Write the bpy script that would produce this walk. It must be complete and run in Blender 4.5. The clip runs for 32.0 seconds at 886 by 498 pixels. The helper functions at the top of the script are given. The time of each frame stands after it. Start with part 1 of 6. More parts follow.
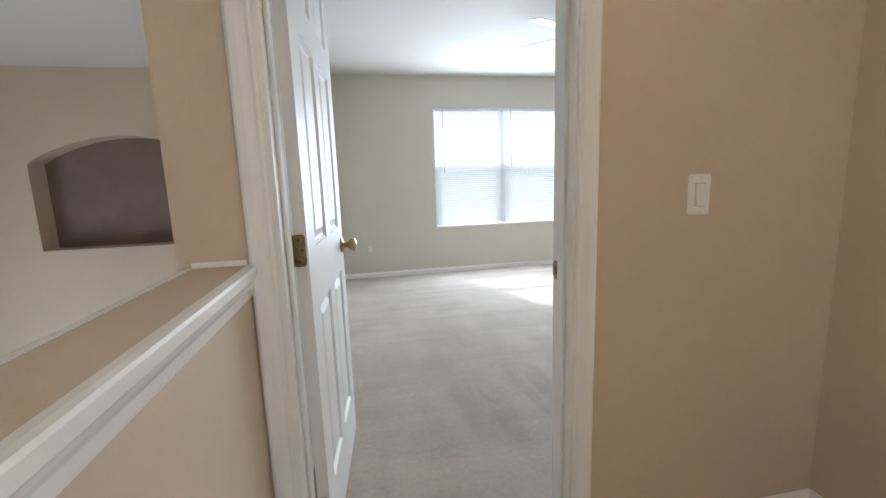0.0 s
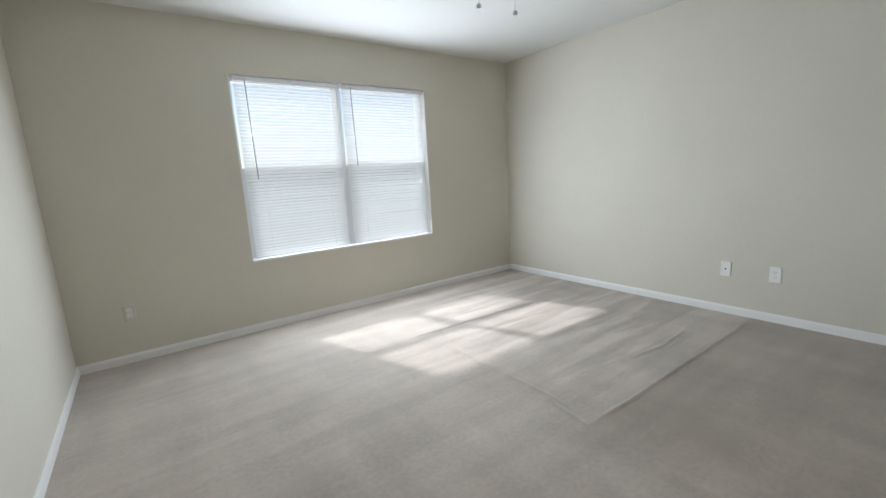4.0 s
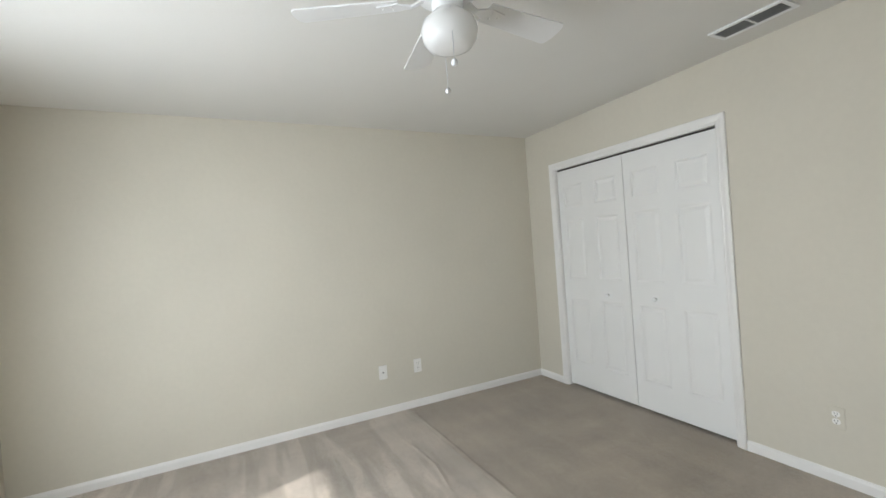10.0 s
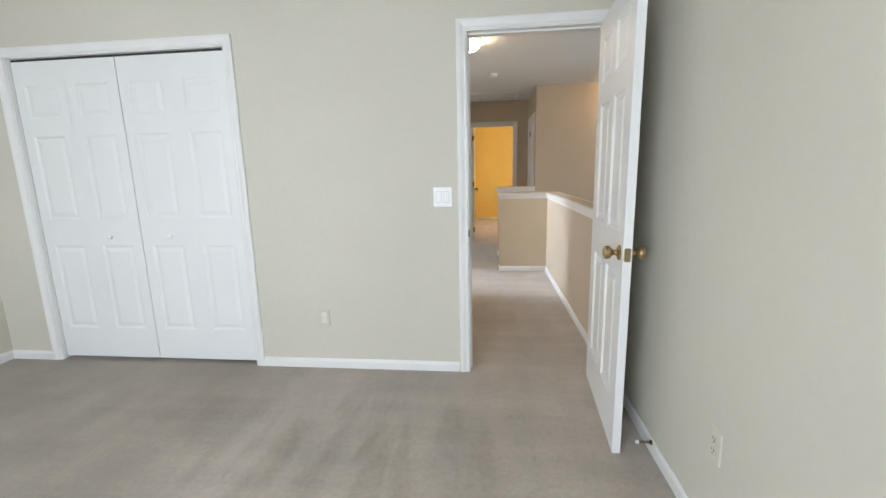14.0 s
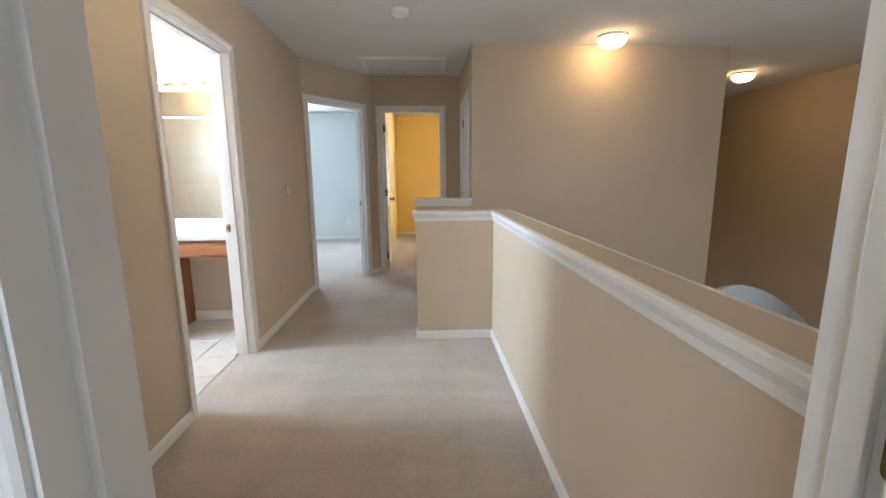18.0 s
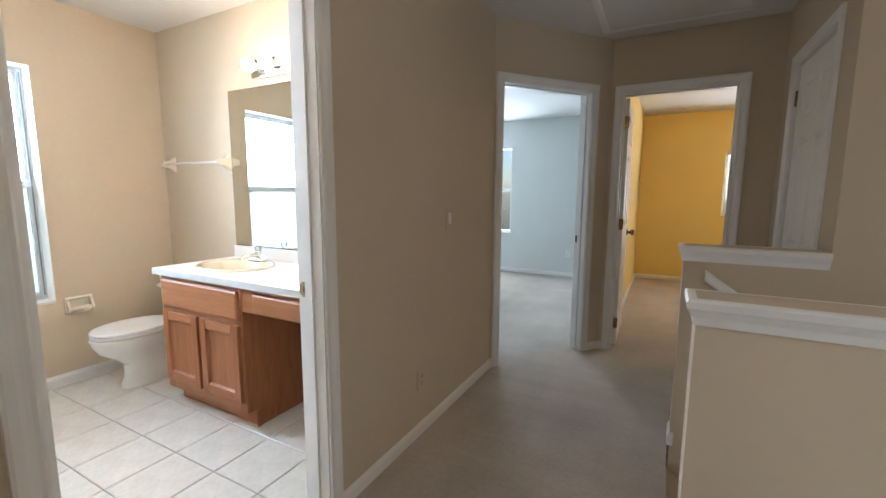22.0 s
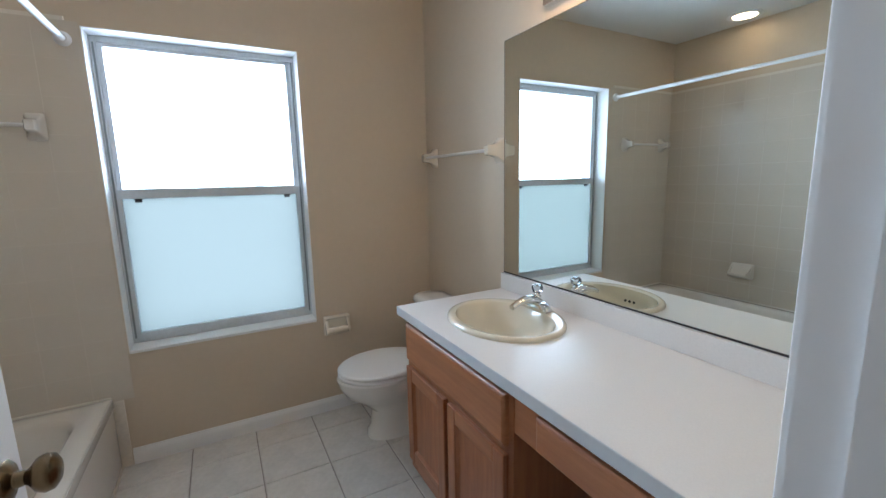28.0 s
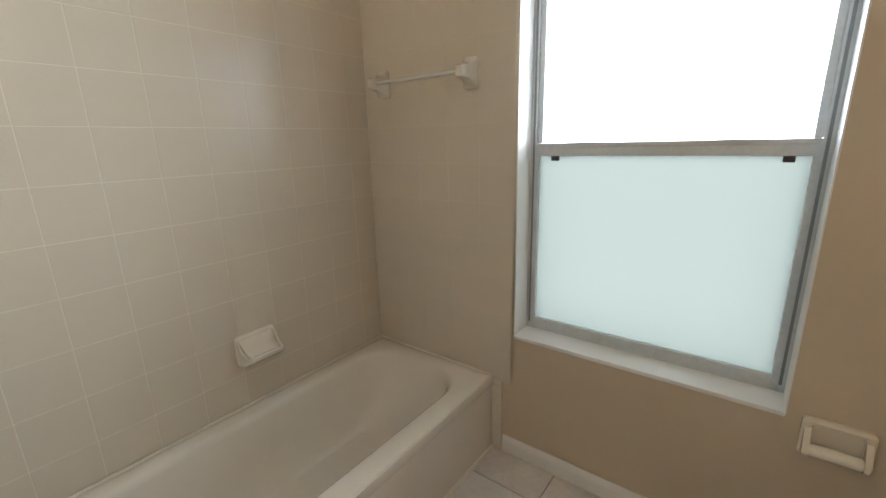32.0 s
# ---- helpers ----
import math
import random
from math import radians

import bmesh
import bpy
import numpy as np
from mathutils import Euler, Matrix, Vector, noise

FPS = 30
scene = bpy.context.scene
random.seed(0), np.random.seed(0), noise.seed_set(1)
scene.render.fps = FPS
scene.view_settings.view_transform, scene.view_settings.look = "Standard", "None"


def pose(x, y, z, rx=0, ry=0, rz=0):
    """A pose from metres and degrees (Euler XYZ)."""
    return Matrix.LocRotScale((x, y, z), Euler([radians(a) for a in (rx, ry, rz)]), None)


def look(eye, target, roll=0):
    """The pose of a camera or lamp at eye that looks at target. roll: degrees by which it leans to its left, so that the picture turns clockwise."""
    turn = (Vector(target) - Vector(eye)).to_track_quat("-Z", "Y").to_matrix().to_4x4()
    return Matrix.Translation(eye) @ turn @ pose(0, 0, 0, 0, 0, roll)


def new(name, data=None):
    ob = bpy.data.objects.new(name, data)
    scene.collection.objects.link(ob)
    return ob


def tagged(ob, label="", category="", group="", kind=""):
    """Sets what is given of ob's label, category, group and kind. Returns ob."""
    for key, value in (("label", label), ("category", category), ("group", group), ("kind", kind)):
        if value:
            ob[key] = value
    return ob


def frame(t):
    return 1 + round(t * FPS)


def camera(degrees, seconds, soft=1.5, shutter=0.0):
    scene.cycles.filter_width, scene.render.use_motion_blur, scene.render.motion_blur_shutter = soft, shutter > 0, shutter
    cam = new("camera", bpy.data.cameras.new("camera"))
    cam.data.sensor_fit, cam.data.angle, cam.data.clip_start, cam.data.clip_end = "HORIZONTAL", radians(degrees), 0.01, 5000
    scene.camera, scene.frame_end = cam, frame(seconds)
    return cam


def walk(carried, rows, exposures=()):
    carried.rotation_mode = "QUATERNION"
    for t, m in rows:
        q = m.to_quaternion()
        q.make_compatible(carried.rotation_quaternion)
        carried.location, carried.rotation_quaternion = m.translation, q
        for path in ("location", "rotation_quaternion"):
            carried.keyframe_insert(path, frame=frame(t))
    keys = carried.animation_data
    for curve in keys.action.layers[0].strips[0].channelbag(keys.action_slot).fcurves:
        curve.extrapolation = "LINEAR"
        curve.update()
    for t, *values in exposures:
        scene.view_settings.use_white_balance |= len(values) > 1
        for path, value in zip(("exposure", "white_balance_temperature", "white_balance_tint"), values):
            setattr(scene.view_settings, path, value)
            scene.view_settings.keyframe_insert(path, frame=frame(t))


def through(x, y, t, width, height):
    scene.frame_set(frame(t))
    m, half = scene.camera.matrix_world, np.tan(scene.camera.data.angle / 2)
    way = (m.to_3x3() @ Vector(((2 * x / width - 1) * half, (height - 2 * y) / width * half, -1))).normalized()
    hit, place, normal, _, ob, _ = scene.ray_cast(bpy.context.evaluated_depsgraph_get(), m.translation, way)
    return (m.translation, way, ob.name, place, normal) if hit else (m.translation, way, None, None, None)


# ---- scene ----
cam = camera(93.6, 32.0)
PATH = [
    (0, (0.185, 0.474, 1.171), (0.551, 2.414, 0.85), -2.0),
    (0.5, (0.183, 0.778, 1.172), (0.651, 2.694, 0.839), -1.9),
    (1, (0.185, 1.02, 1.181), (0.739, 2.913, 0.85), -1.9),
    (1.5, (0.195, 1.21, 1.184), (0.83, 3.078, 0.857), -2.1),
    (2, (0.211, 1.316, 1.195), (0.932, 3.153, 0.87), -2.6),
    (2.5, (0.241, 1.466, 1.204), (1.062, 3.259, 0.871), -2.3),
    (3, (0.309, 1.621, 1.223), (1.223, 3.365, 0.872), -2.8),
    (3.5, (0.363, 1.818, 1.211), (1.385, 3.501, 0.859), -3.1),
    (5.5, (0.448, 2.75, 1.263), (2.037, 3.904, 0.884), -3.2),
    (6, (0.437, 2.98, 1.264), (2.156, 3.927, 0.879), -2.9),
    (6.5, (0.468, 3.164, 1.3), (2.281, 3.916, 0.912), -2.4),
    (7, (0.466, 3.342, 1.276), (2.366, 3.878, 0.953), -1.9),
    (7.5, (0.485, 3.545, 1.296), (2.443, 3.873, 1.058), -1.6),
    (8, (0.524, 3.707, 1.339), (2.515, 3.818, 1.186), -1.5),
    (8.5, (0.586, 3.924, 1.365), (2.58, 3.796, 1.301), -1.9),
    (9, (0.594, 4.072, 1.386), (2.561, 3.708, 1.379), -2.5),
    (9.5, (0.596, 4.262, 1.402), (2.495, 3.633, 1.417), -3.5),
    (10, (0.649, 4.384, 1.386), (2.437, 3.489, 1.376), -4.2),
    (10.5, (0.741, 4.514, 1.398), (2.373, 3.359, 1.34), -4.5),
    (11, (0.791, 4.626, 1.38), (2.23, 3.241, 1.269), -4.3),
    (11.5, (0.804, 4.711, 1.375), (2.046, 3.153, 1.199), -3.9),
    (12, (0.8, 4.756, 1.359), (1.828, 3.057, 1.118), -3.5),
    (12.5, (0.784, 4.729, 1.345), (1.597, 2.926, 1.047), -3.1),
    (13, (0.765, 4.624, 1.316), (1.357, 2.744, 0.976), -2.6),
    (13.5, (0.704, 4.415, 1.276), (1.095, 2.487, 0.917), -2.1),
    (14, (0.635, 4.131, 1.263), (0.851, 2.176, 0.899), -1.3),
    (14.5, (0.599, 3.82, 1.245), (0.695, 1.856, 0.881), -1.0),
    (15, (0.603, 3.498, 1.235), (0.597, 1.531, 0.873), 0.1),
    (15.5, (0.588, 3.152, 1.215), (0.508, 1.186, 0.858), 0.2),
    (17.5, (0.463, 2.133, 1.224), (0.314, 0.169, 0.875), -0.3),
    (18, (0.44, 1.952, 1.254), (0.342, -0.015, 0.903), -0.5),
    (18.5, (0.442, 1.754, 1.248), (0.411, -0.214, 0.896), -0.6),
    (19, (0.422, 1.522, 1.251), (0.477, -0.447, 0.905), -0.5),
    (19.5, (0.416, 1.284, 1.248), (0.563, -0.682, 0.914), -0.2),
    (20, (0.426, 1.032, 1.249), (0.684, -0.928, 0.94), -0.1),
    (20.5, (0.445, 0.795, 1.243), (0.846, -1.144, 0.96), 0.1),
    (21, (0.459, 0.548, 1.251), (1.027, -1.352, 0.995), 0.2),
    (21.5, (0.489, 0.35, 1.258), (1.248, -1.483, 1.01), 0.3),
    (22, (0.577, 0.163, 1.263), (1.512, -1.586, 1.004), 0.3),
    (22.5, (0.652, 0.013, 1.248), (1.738, -1.643, 0.969), 0.1),
    (23, (0.763, -0.139, 1.236), (1.973, -1.703, 0.937), -0.0),
    (23.5, (0.884, -0.252, 1.211), (2.201, -1.725, 0.905), 0.0),
    (24, (1.046, -0.336, 1.283), (2.45, -1.716, 0.932), -0.3),
    (24.5, (1.196, -0.408, 1.313), (2.669, -1.718, 0.976), -0.4),
    (26.5, (1.644, -0.549, 1.315), (3.148, -1.826, 0.989), -0.5),
    (27, (1.682, -0.544, 1.328), (3.243, -1.75, 0.999), -0.8),
    (27.5, (1.657, -0.521, 1.343), (3.296, -1.619, 1.013), -1.1),
    (28, (1.634, -0.531, 1.345), (3.374, -1.463, 1.019), -1.3),
    (28.5, (1.666, -0.551, 1.343), (3.494, -1.29, 1.007), -1.1),
    (29, (1.783, -0.578, 1.342), (3.673, -1.125, 0.984), -0.7),
    (29.5, (1.934, -0.622, 1.322), (3.868, -0.957, 0.94), -0.4),
    (30, (2.11, -0.65, 1.318), (4.064, -0.752, 0.905), -0.4),
    (30.5, (2.245, -0.683, 1.329), (4.187, -0.5, 0.886), -0.5),
    (31, (2.388, -0.747, 1.318), (4.257, -0.2, 0.86), -0.9),
    (31.5, (2.508, -0.77, 1.336), (4.239, 0.11, 0.859), -1.2),
    (32, (2.587, -0.825, 1.353), (4.122, 0.356, 0.852), -1.5),
]
EXPOSURES = [(0, 0.72, 5800, 10), (1, 0.4, 5800, 10), (2, 0.35, 5900, 10), (3, 0.35, 6000, 10), (5.5, -0.2, 6050, 10), (6, -0.28, 6050, 10), (7.5, -0.28, 6150, 10), (9, -0.05, 6350, 10), (10, 0.3, 6500, 10), (12, 0.55, 6250, 10), (13, 0.7, 6200, 10), (15, 0.72, 6050, 10), (17.5, 0.58, 5950, 10), (19, 0.52, 5700, 10), (20, 0.52, 5650, 10), (21, 0.3, 5750, 10), (22, 0.0, 5950, 10), (23, -0.18, 5900, 10), (24, -0.3, 6050, 10), (26.5, -1.17, 5500, 10), (28, -1.38, 5550, 10), (29, -1.44, 5600, 10), (30, -1.38, 5950, 10), (31, -1.26, 6300, 10), (32, -1.40, 6700, 10)]
walk(cam, [(t, look(eye, target, roll)) for t, eye, target, roll in PATH], EXPOSURES)

# ---- light ----
world = bpy.data.worlds.new("sky")
scene.world = world
world.use_nodes = True
SUN_DIR = Vector((-0.33, 1.0, 1.075)).normalized()
wn = world.node_tree.nodes
sky = wn.new("ShaderNodeTexSky")
sky.sky_type, sky.sun_disc = "NISHITA", False
sky.sun_elevation = math.asin(SUN_DIR.z)
sky.sun_rotation = math.atan2(SUN_DIR.x, SUN_DIR.y)
world.node_tree.links.new(sky.outputs[0], wn["Background"].inputs[0])
wn["Background"].inputs[1].default_value = 0.12

sun = new("sun", bpy.data.lights.new("sun", "SUN"))
sun.data.energy, sun.data.angle, sun.data.color = 3.6, radians(1.8), (1.0, 0.98, 0.95)
sun.matrix_world = look(SUN_DIR * 20, (0, 0, 0))


def daylight_lamp(name, eye, target, w, h, watts, color=(0.86, 0.93, 1.0)):
    """The sky's light in a window's opening; the dining room's lamp has no opening."""
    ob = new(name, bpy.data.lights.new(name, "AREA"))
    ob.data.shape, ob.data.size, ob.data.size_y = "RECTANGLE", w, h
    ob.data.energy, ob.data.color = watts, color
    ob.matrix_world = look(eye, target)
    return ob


def point_lamp(name, place, watts, radius=0.04, color=(1.0, 0.62, 0.27)):
    ob = new(name, bpy.data.lights.new(name, "POINT"))
    ob.data.energy, ob.data.shadow_soft_size, ob.data.color = watts, radius, color
    ob.location = place
    return ob


# the slats tip their outer edges up, so the light that they pass leans down into the room
for k in range(3):
    daylight_lamp("bedroom_sky", (2.005, 5.700, 0.86 + 0.47 * k), (2.005, 0, 0.3 + 0.47 * k), 1.72, 0.42, 23 - 5 * k)
daylight_lamp("bedroom_blind_sky", (2.9, 6.5, 2.2), (2.5, 4.9, 1.5), 6.0, 4.0, 240)
bath_sky = daylight_lamp("bathroom_sky", (4.3, -0.53, 1.3), (0, -0.53, 1.1), 0.95, 1.5, 225, (0.77, 0.885, 1.0))
bath_sky.data.spread = radians(120)
daylight_lamp("far_bedroom_sky", (3.6, -6.62, 1.35), (3.6, 0, 1.2), 1.5, 1.4, 165, (0.80, 0.90, 1.0))
daylight_lamp("yellow_room_sky", (-0.75, -7.1, 1.45), (-0.75, 0, 1.2), 1.2, 0.85, 85)
# daylight added to the foyer at an opening that stays out of view
daylight_lamp("foyer_sky", (-4.52, 2.6, -1.3), (0, 2.6, -0.9), 2.8, 1.9, 62)
# fill light added beyond the arch; the wall behind it has no window
daylight_lamp("dining_fill", (-6.42, -2.6, -1.2), (0, -2.6, -1.0), 2.0, 1.4, 30)
# unseen lamp added to brighten the yellow room; it has no fitting
point_lamp("yellow_room_fill", (-0.9, -5.2, 2.25), 25, 0.1)

# ---- materials ----
MATS = {}


def material(name, color, rough=0.6, metal=0.0, grain=0.0, grain_scale=60.0, blotch=0.0, blotch_scale=2.0, bump=0.0, bump_scale=200.0, coat=0.0, spec=0.5, noise_detail=4.0):
    """A painted, glazed or woven surface: colour that varies at two scales, and fine relief."""
    if name in MATS:
        return MATS[name]
    m = bpy.data.materials.new(name)
    m.use_nodes = True
    nt = m.node_tree
    n, l = nt.nodes, nt.links
    b = n["Principled BSDF"]
    b.inputs["Roughness"].default_value, b.inputs["Metallic"].default_value = rough, metal
    b.inputs["Coat Weight"].default_value = coat
    b.inputs["Specular IOR Level"].default_value = spec
    b.inputs["Base Color"].default_value = (*color, 1)
    co = n.new("ShaderNodeTexCoord")
    last = None
    for amount, size, deep in ((blotch, blotch_scale, 3.0), (grain, grain_scale, noise_detail)):
        if amount <= 0:
            continue
        t = n.new("ShaderNodeTexNoise")
        t.inputs["Scale"].default_value, t.inputs["Detail"].default_value = size, deep
        l.new(co.outputs["Object"], t.inputs["Vector"])
        r = n.new("ShaderNodeMapRange")
        r.inputs["From Min"].default_value, r.inputs["From Max"].default_value = 0.3, 0.7
        r.inputs["To Min"].default_value, r.inputs["To Max"].default_value = 1 - amount, 1 + amount
        l.new(t.outputs["Fac"], r.inputs["Value"])
        x = n.new("ShaderNodeVectorMath")
        x.operation = "SCALE"
        if last is None:
            x.inputs[0].default_value = color
        else:
            l.new(last, x.inputs[0])
        l.new(r.outputs["Result"], x.inputs["Scale"])
        last = x.outputs["Vector"]
    if last is not None:
        l.new(last, b.inputs["Base Color"])
    if bump > 0:
        t = n.new("ShaderNodeTexNoise")
        t.inputs["Scale"].default_value, t.inputs["Detail"].default_value = bump_scale, 3.0
        l.new(co.outputs["Object"], t.inputs["Vector"])
        u = n.new("ShaderNodeBump")
        u.inputs["Strength"].default_value, u.inputs["Distance"].default_value = bump, 0.004
        l.new(t.outputs["Fac"], u.inputs["Height"])
        l.new(u.outputs["Normal"], b.inputs["Normal"])
    MATS[name] = m
    return m


def wood_material(name, dark, light, across=(28.0, 28.0, 3.0)):
    """Stained maple: grain that runs along the local z axis."""
    m = material(name, light, rough=0.42, coat=0.06)
    n, l = m.node_tree.nodes, m.node_tree.links
    co = n.new("ShaderNodeTexCoord")
    mp = n.new("ShaderNodeMapping")
    mp.inputs["Scale"].default_value = across
    l.new(co.outputs["Object"], mp.inputs["Vector"])
    t = n.new("ShaderNodeTexNoise")
    t.inputs["Scale"].default_value, t.inputs["Detail"].default_value, t.inputs["Distortion"].default_value = 1.6, 6.0, 0.6
    l.new(mp.outputs["Vector"], t.inputs["Vector"])
    r = n.new("ShaderNodeValToRGB")
    r.color_ramp.elements[0].position, r.color_ramp.elements[1].position = 0.3, 0.72
    r.color_ramp.elements[0].color, r.color_ramp.elements[1].color = (*dark, 1), (*light, 1)
    l.new(t.outputs["Fac"], r.inputs["Fac"])
    l.new(r.outputs["Color"], n["Principled BSDF"].inputs["Base Color"])
    return m


def carpet_material(name, color):
    """Cut-pile carpet: fibre speckle, brushed streaks where the pile lies over, faint soiling."""
    m = material(name, color, rough=1.0, spec=0.08)
    n, l = m.node_tree.nodes, m.node_tree.links
    b = n["Principled BSDF"]
    b.inputs["Sheen Weight"].default_value, b.inputs["Sheen Roughness"].default_value = 0.32, 0.5
    co = n.new("ShaderNodeTexCoord")
    last = None
    for scale, size, amount, rot in (((1, 1, 1), 420.0, 0.14, 0), ((1, 1, 1), 45.0, 0.06, 0), ((0.7, 6.5, 1), 1.2, 0.05, 0.05), ((5.5, 1.1, 1), 1.3, 0.045, 0.25), ((1, 1, 1), 2.2, 0.085, 0), ((1, 1, 1), 0.8, 0.07, 0)):
        mp = n.new("ShaderNodeMapping")
        mp.inputs["Scale"].default_value, mp.inputs["Rotation"].default_value = scale, (0, 0, rot)
        l.new(co.outputs["Object"], mp.inputs["Vector"])
        t = n.new("ShaderNodeTexNoise")
        t.inputs["Scale"].default_value, t.inputs["Detail"].default_value = size, 3.0
        l.new(mp.outputs["Vector"], t.inputs["Vector"])
        r = n.new("ShaderNodeMapRange")
        r.inputs["From Min"].default_value, r.inputs["From Max"].default_value = 0.35, 0.65
        r.inputs["To Min"].default_value, r.inputs["To Max"].default_value = 1 - amount, 1 + amount
        l.new(t.outputs["Fac"], r.inputs["Value"])
        x = n.new("ShaderNodeVectorMath")
        x.operation = "SCALE"
        if last is None:
            x.inputs[0].default_value = color
        else:
            l.new(last, x.inputs[0])
        l.new(r.outputs["Result"], x.inputs["Scale"])
        last = x.outputs["Vector"]
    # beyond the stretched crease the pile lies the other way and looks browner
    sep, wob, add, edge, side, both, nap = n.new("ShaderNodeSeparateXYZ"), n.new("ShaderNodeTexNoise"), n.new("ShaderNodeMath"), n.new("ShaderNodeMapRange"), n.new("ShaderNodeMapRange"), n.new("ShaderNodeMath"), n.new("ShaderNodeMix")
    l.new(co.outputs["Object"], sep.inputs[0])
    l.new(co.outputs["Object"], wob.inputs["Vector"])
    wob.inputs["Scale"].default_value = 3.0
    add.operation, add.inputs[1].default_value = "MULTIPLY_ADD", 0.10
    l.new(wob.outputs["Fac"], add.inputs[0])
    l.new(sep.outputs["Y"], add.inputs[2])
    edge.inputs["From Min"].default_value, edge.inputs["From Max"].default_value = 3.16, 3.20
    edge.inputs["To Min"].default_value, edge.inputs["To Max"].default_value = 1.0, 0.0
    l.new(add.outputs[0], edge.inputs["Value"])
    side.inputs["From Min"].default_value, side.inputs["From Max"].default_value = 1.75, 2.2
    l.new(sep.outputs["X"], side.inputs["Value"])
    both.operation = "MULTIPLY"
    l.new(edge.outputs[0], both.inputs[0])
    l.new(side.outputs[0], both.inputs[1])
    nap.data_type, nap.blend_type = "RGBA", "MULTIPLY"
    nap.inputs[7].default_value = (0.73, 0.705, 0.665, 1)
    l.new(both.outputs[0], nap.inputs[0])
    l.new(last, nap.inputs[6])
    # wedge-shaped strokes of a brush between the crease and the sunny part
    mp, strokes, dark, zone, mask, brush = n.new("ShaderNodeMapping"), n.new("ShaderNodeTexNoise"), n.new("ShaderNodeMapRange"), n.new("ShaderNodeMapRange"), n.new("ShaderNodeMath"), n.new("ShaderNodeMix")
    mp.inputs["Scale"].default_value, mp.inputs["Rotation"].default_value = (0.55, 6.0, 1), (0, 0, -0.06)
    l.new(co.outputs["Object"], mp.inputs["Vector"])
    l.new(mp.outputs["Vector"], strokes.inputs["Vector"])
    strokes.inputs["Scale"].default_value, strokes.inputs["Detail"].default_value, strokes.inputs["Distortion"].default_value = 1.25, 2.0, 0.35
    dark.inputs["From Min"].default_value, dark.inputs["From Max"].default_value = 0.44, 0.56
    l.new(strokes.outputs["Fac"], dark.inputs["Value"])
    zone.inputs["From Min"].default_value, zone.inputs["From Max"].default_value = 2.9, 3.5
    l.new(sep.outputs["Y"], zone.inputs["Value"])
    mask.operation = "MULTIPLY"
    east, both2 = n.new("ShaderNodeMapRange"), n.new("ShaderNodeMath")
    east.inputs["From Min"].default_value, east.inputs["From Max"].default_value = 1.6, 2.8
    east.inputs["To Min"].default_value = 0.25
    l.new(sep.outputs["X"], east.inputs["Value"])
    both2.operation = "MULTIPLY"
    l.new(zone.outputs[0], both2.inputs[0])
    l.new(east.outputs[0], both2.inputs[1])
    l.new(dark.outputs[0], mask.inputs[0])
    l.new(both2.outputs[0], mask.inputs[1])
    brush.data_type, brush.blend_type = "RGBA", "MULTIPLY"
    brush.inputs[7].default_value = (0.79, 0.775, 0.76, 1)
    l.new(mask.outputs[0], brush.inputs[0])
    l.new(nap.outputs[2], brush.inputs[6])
    # finger-shaped soiling on the way from the door into the room
    at, far, spot, run, streak, edge2, soil, worn = n.new("ShaderNodeMapping"), n.new("ShaderNodeVectorMath"), n.new("ShaderNodeMapRange"), n.new("ShaderNodeMapping"), n.new("ShaderNodeTexNoise"), n.new("ShaderNodeMapRange"), n.new("ShaderNodeMath"), n.new("ShaderNodeMix")
    at.vector_type = "TEXTURE"
    at.inputs["Location"].default_value, at.inputs["Scale"].default_value = (1.30, 2.42, 0), (1.05, 0.62, 10)
    l.new(co.outputs["Object"], at.inputs["Vector"])
    far.operation = "LENGTH"
    l.new(at.outputs[0], far.inputs[0])
    spot.inputs["From Min"].default_value, spot.inputs["From Max"].default_value = 0.35, 1.0
    spot.inputs["To Min"].default_value, spot.inputs["To Max"].default_value = 1.0, 0.0
    l.new(far.outputs["Value"], spot.inputs["Value"])
    run.inputs["Scale"].default_value, run.inputs["Rotation"].default_value = (4.2, 1.0, 1), (0, 0, 0.12)
    l.new(co.outputs["Object"], run.inputs["Vector"])
    l.new(run.outputs[0], streak.inputs["Vector"])
    streak.inputs["Scale"].default_value, streak.inputs["Detail"].default_value, streak.inputs["Distortion"].default_value = 1.5, 4.0, 0.5
    edge2.inputs["From Min"].default_value, edge2.inputs["From Max"].default_value = 0.45, 0.62
    l.new(streak.outputs["Fac"], edge2.inputs["Value"])
    soil.operation = "MULTIPLY"
    l.new(spot.outputs[0], soil.inputs[0])
    l.new(edge2.outputs[0], soil.inputs[1])
    worn.data_type, worn.blend_type = "RGBA", "MULTIPLY"
    worn.inputs[7].default_value = (0.80, 0.78, 0.74, 1)
    l.new(soil.outputs[0], worn.inputs[0])
    l.new(brush.outputs[2], worn.inputs[6])
    # tapering strokes of the vacuum cleaner, pointed at the wall opposite the door
    def maths(op, a, c):
        k = n.new("ShaderNodeMath")
        k.operation = op
        for i, v in enumerate((a, c)):
            if isinstance(v, (int, float)):
                k.inputs[i].default_value = v
            else:
                l.new(v, k.inputs[i])
        return k.outputs[0]

    def ramp(value, a, c, lo, hi):
        k = n.new("ShaderNodeMapRange")
        k.interpolation_type = "SMOOTHSTEP"
        for i, v in enumerate((a, c, lo, hi)):
            k.inputs[1 + i].default_value = v
        l.new(value, k.inputs[0])
        return k.outputs[0]

    uneven = n.new("ShaderNodeTexNoise")
    uneven.inputs["Scale"].default_value, uneven.inputs["Detail"].default_value = 1.7, 3.0
    l.new(co.outputs["Object"], uneven.inputs["Vector"])
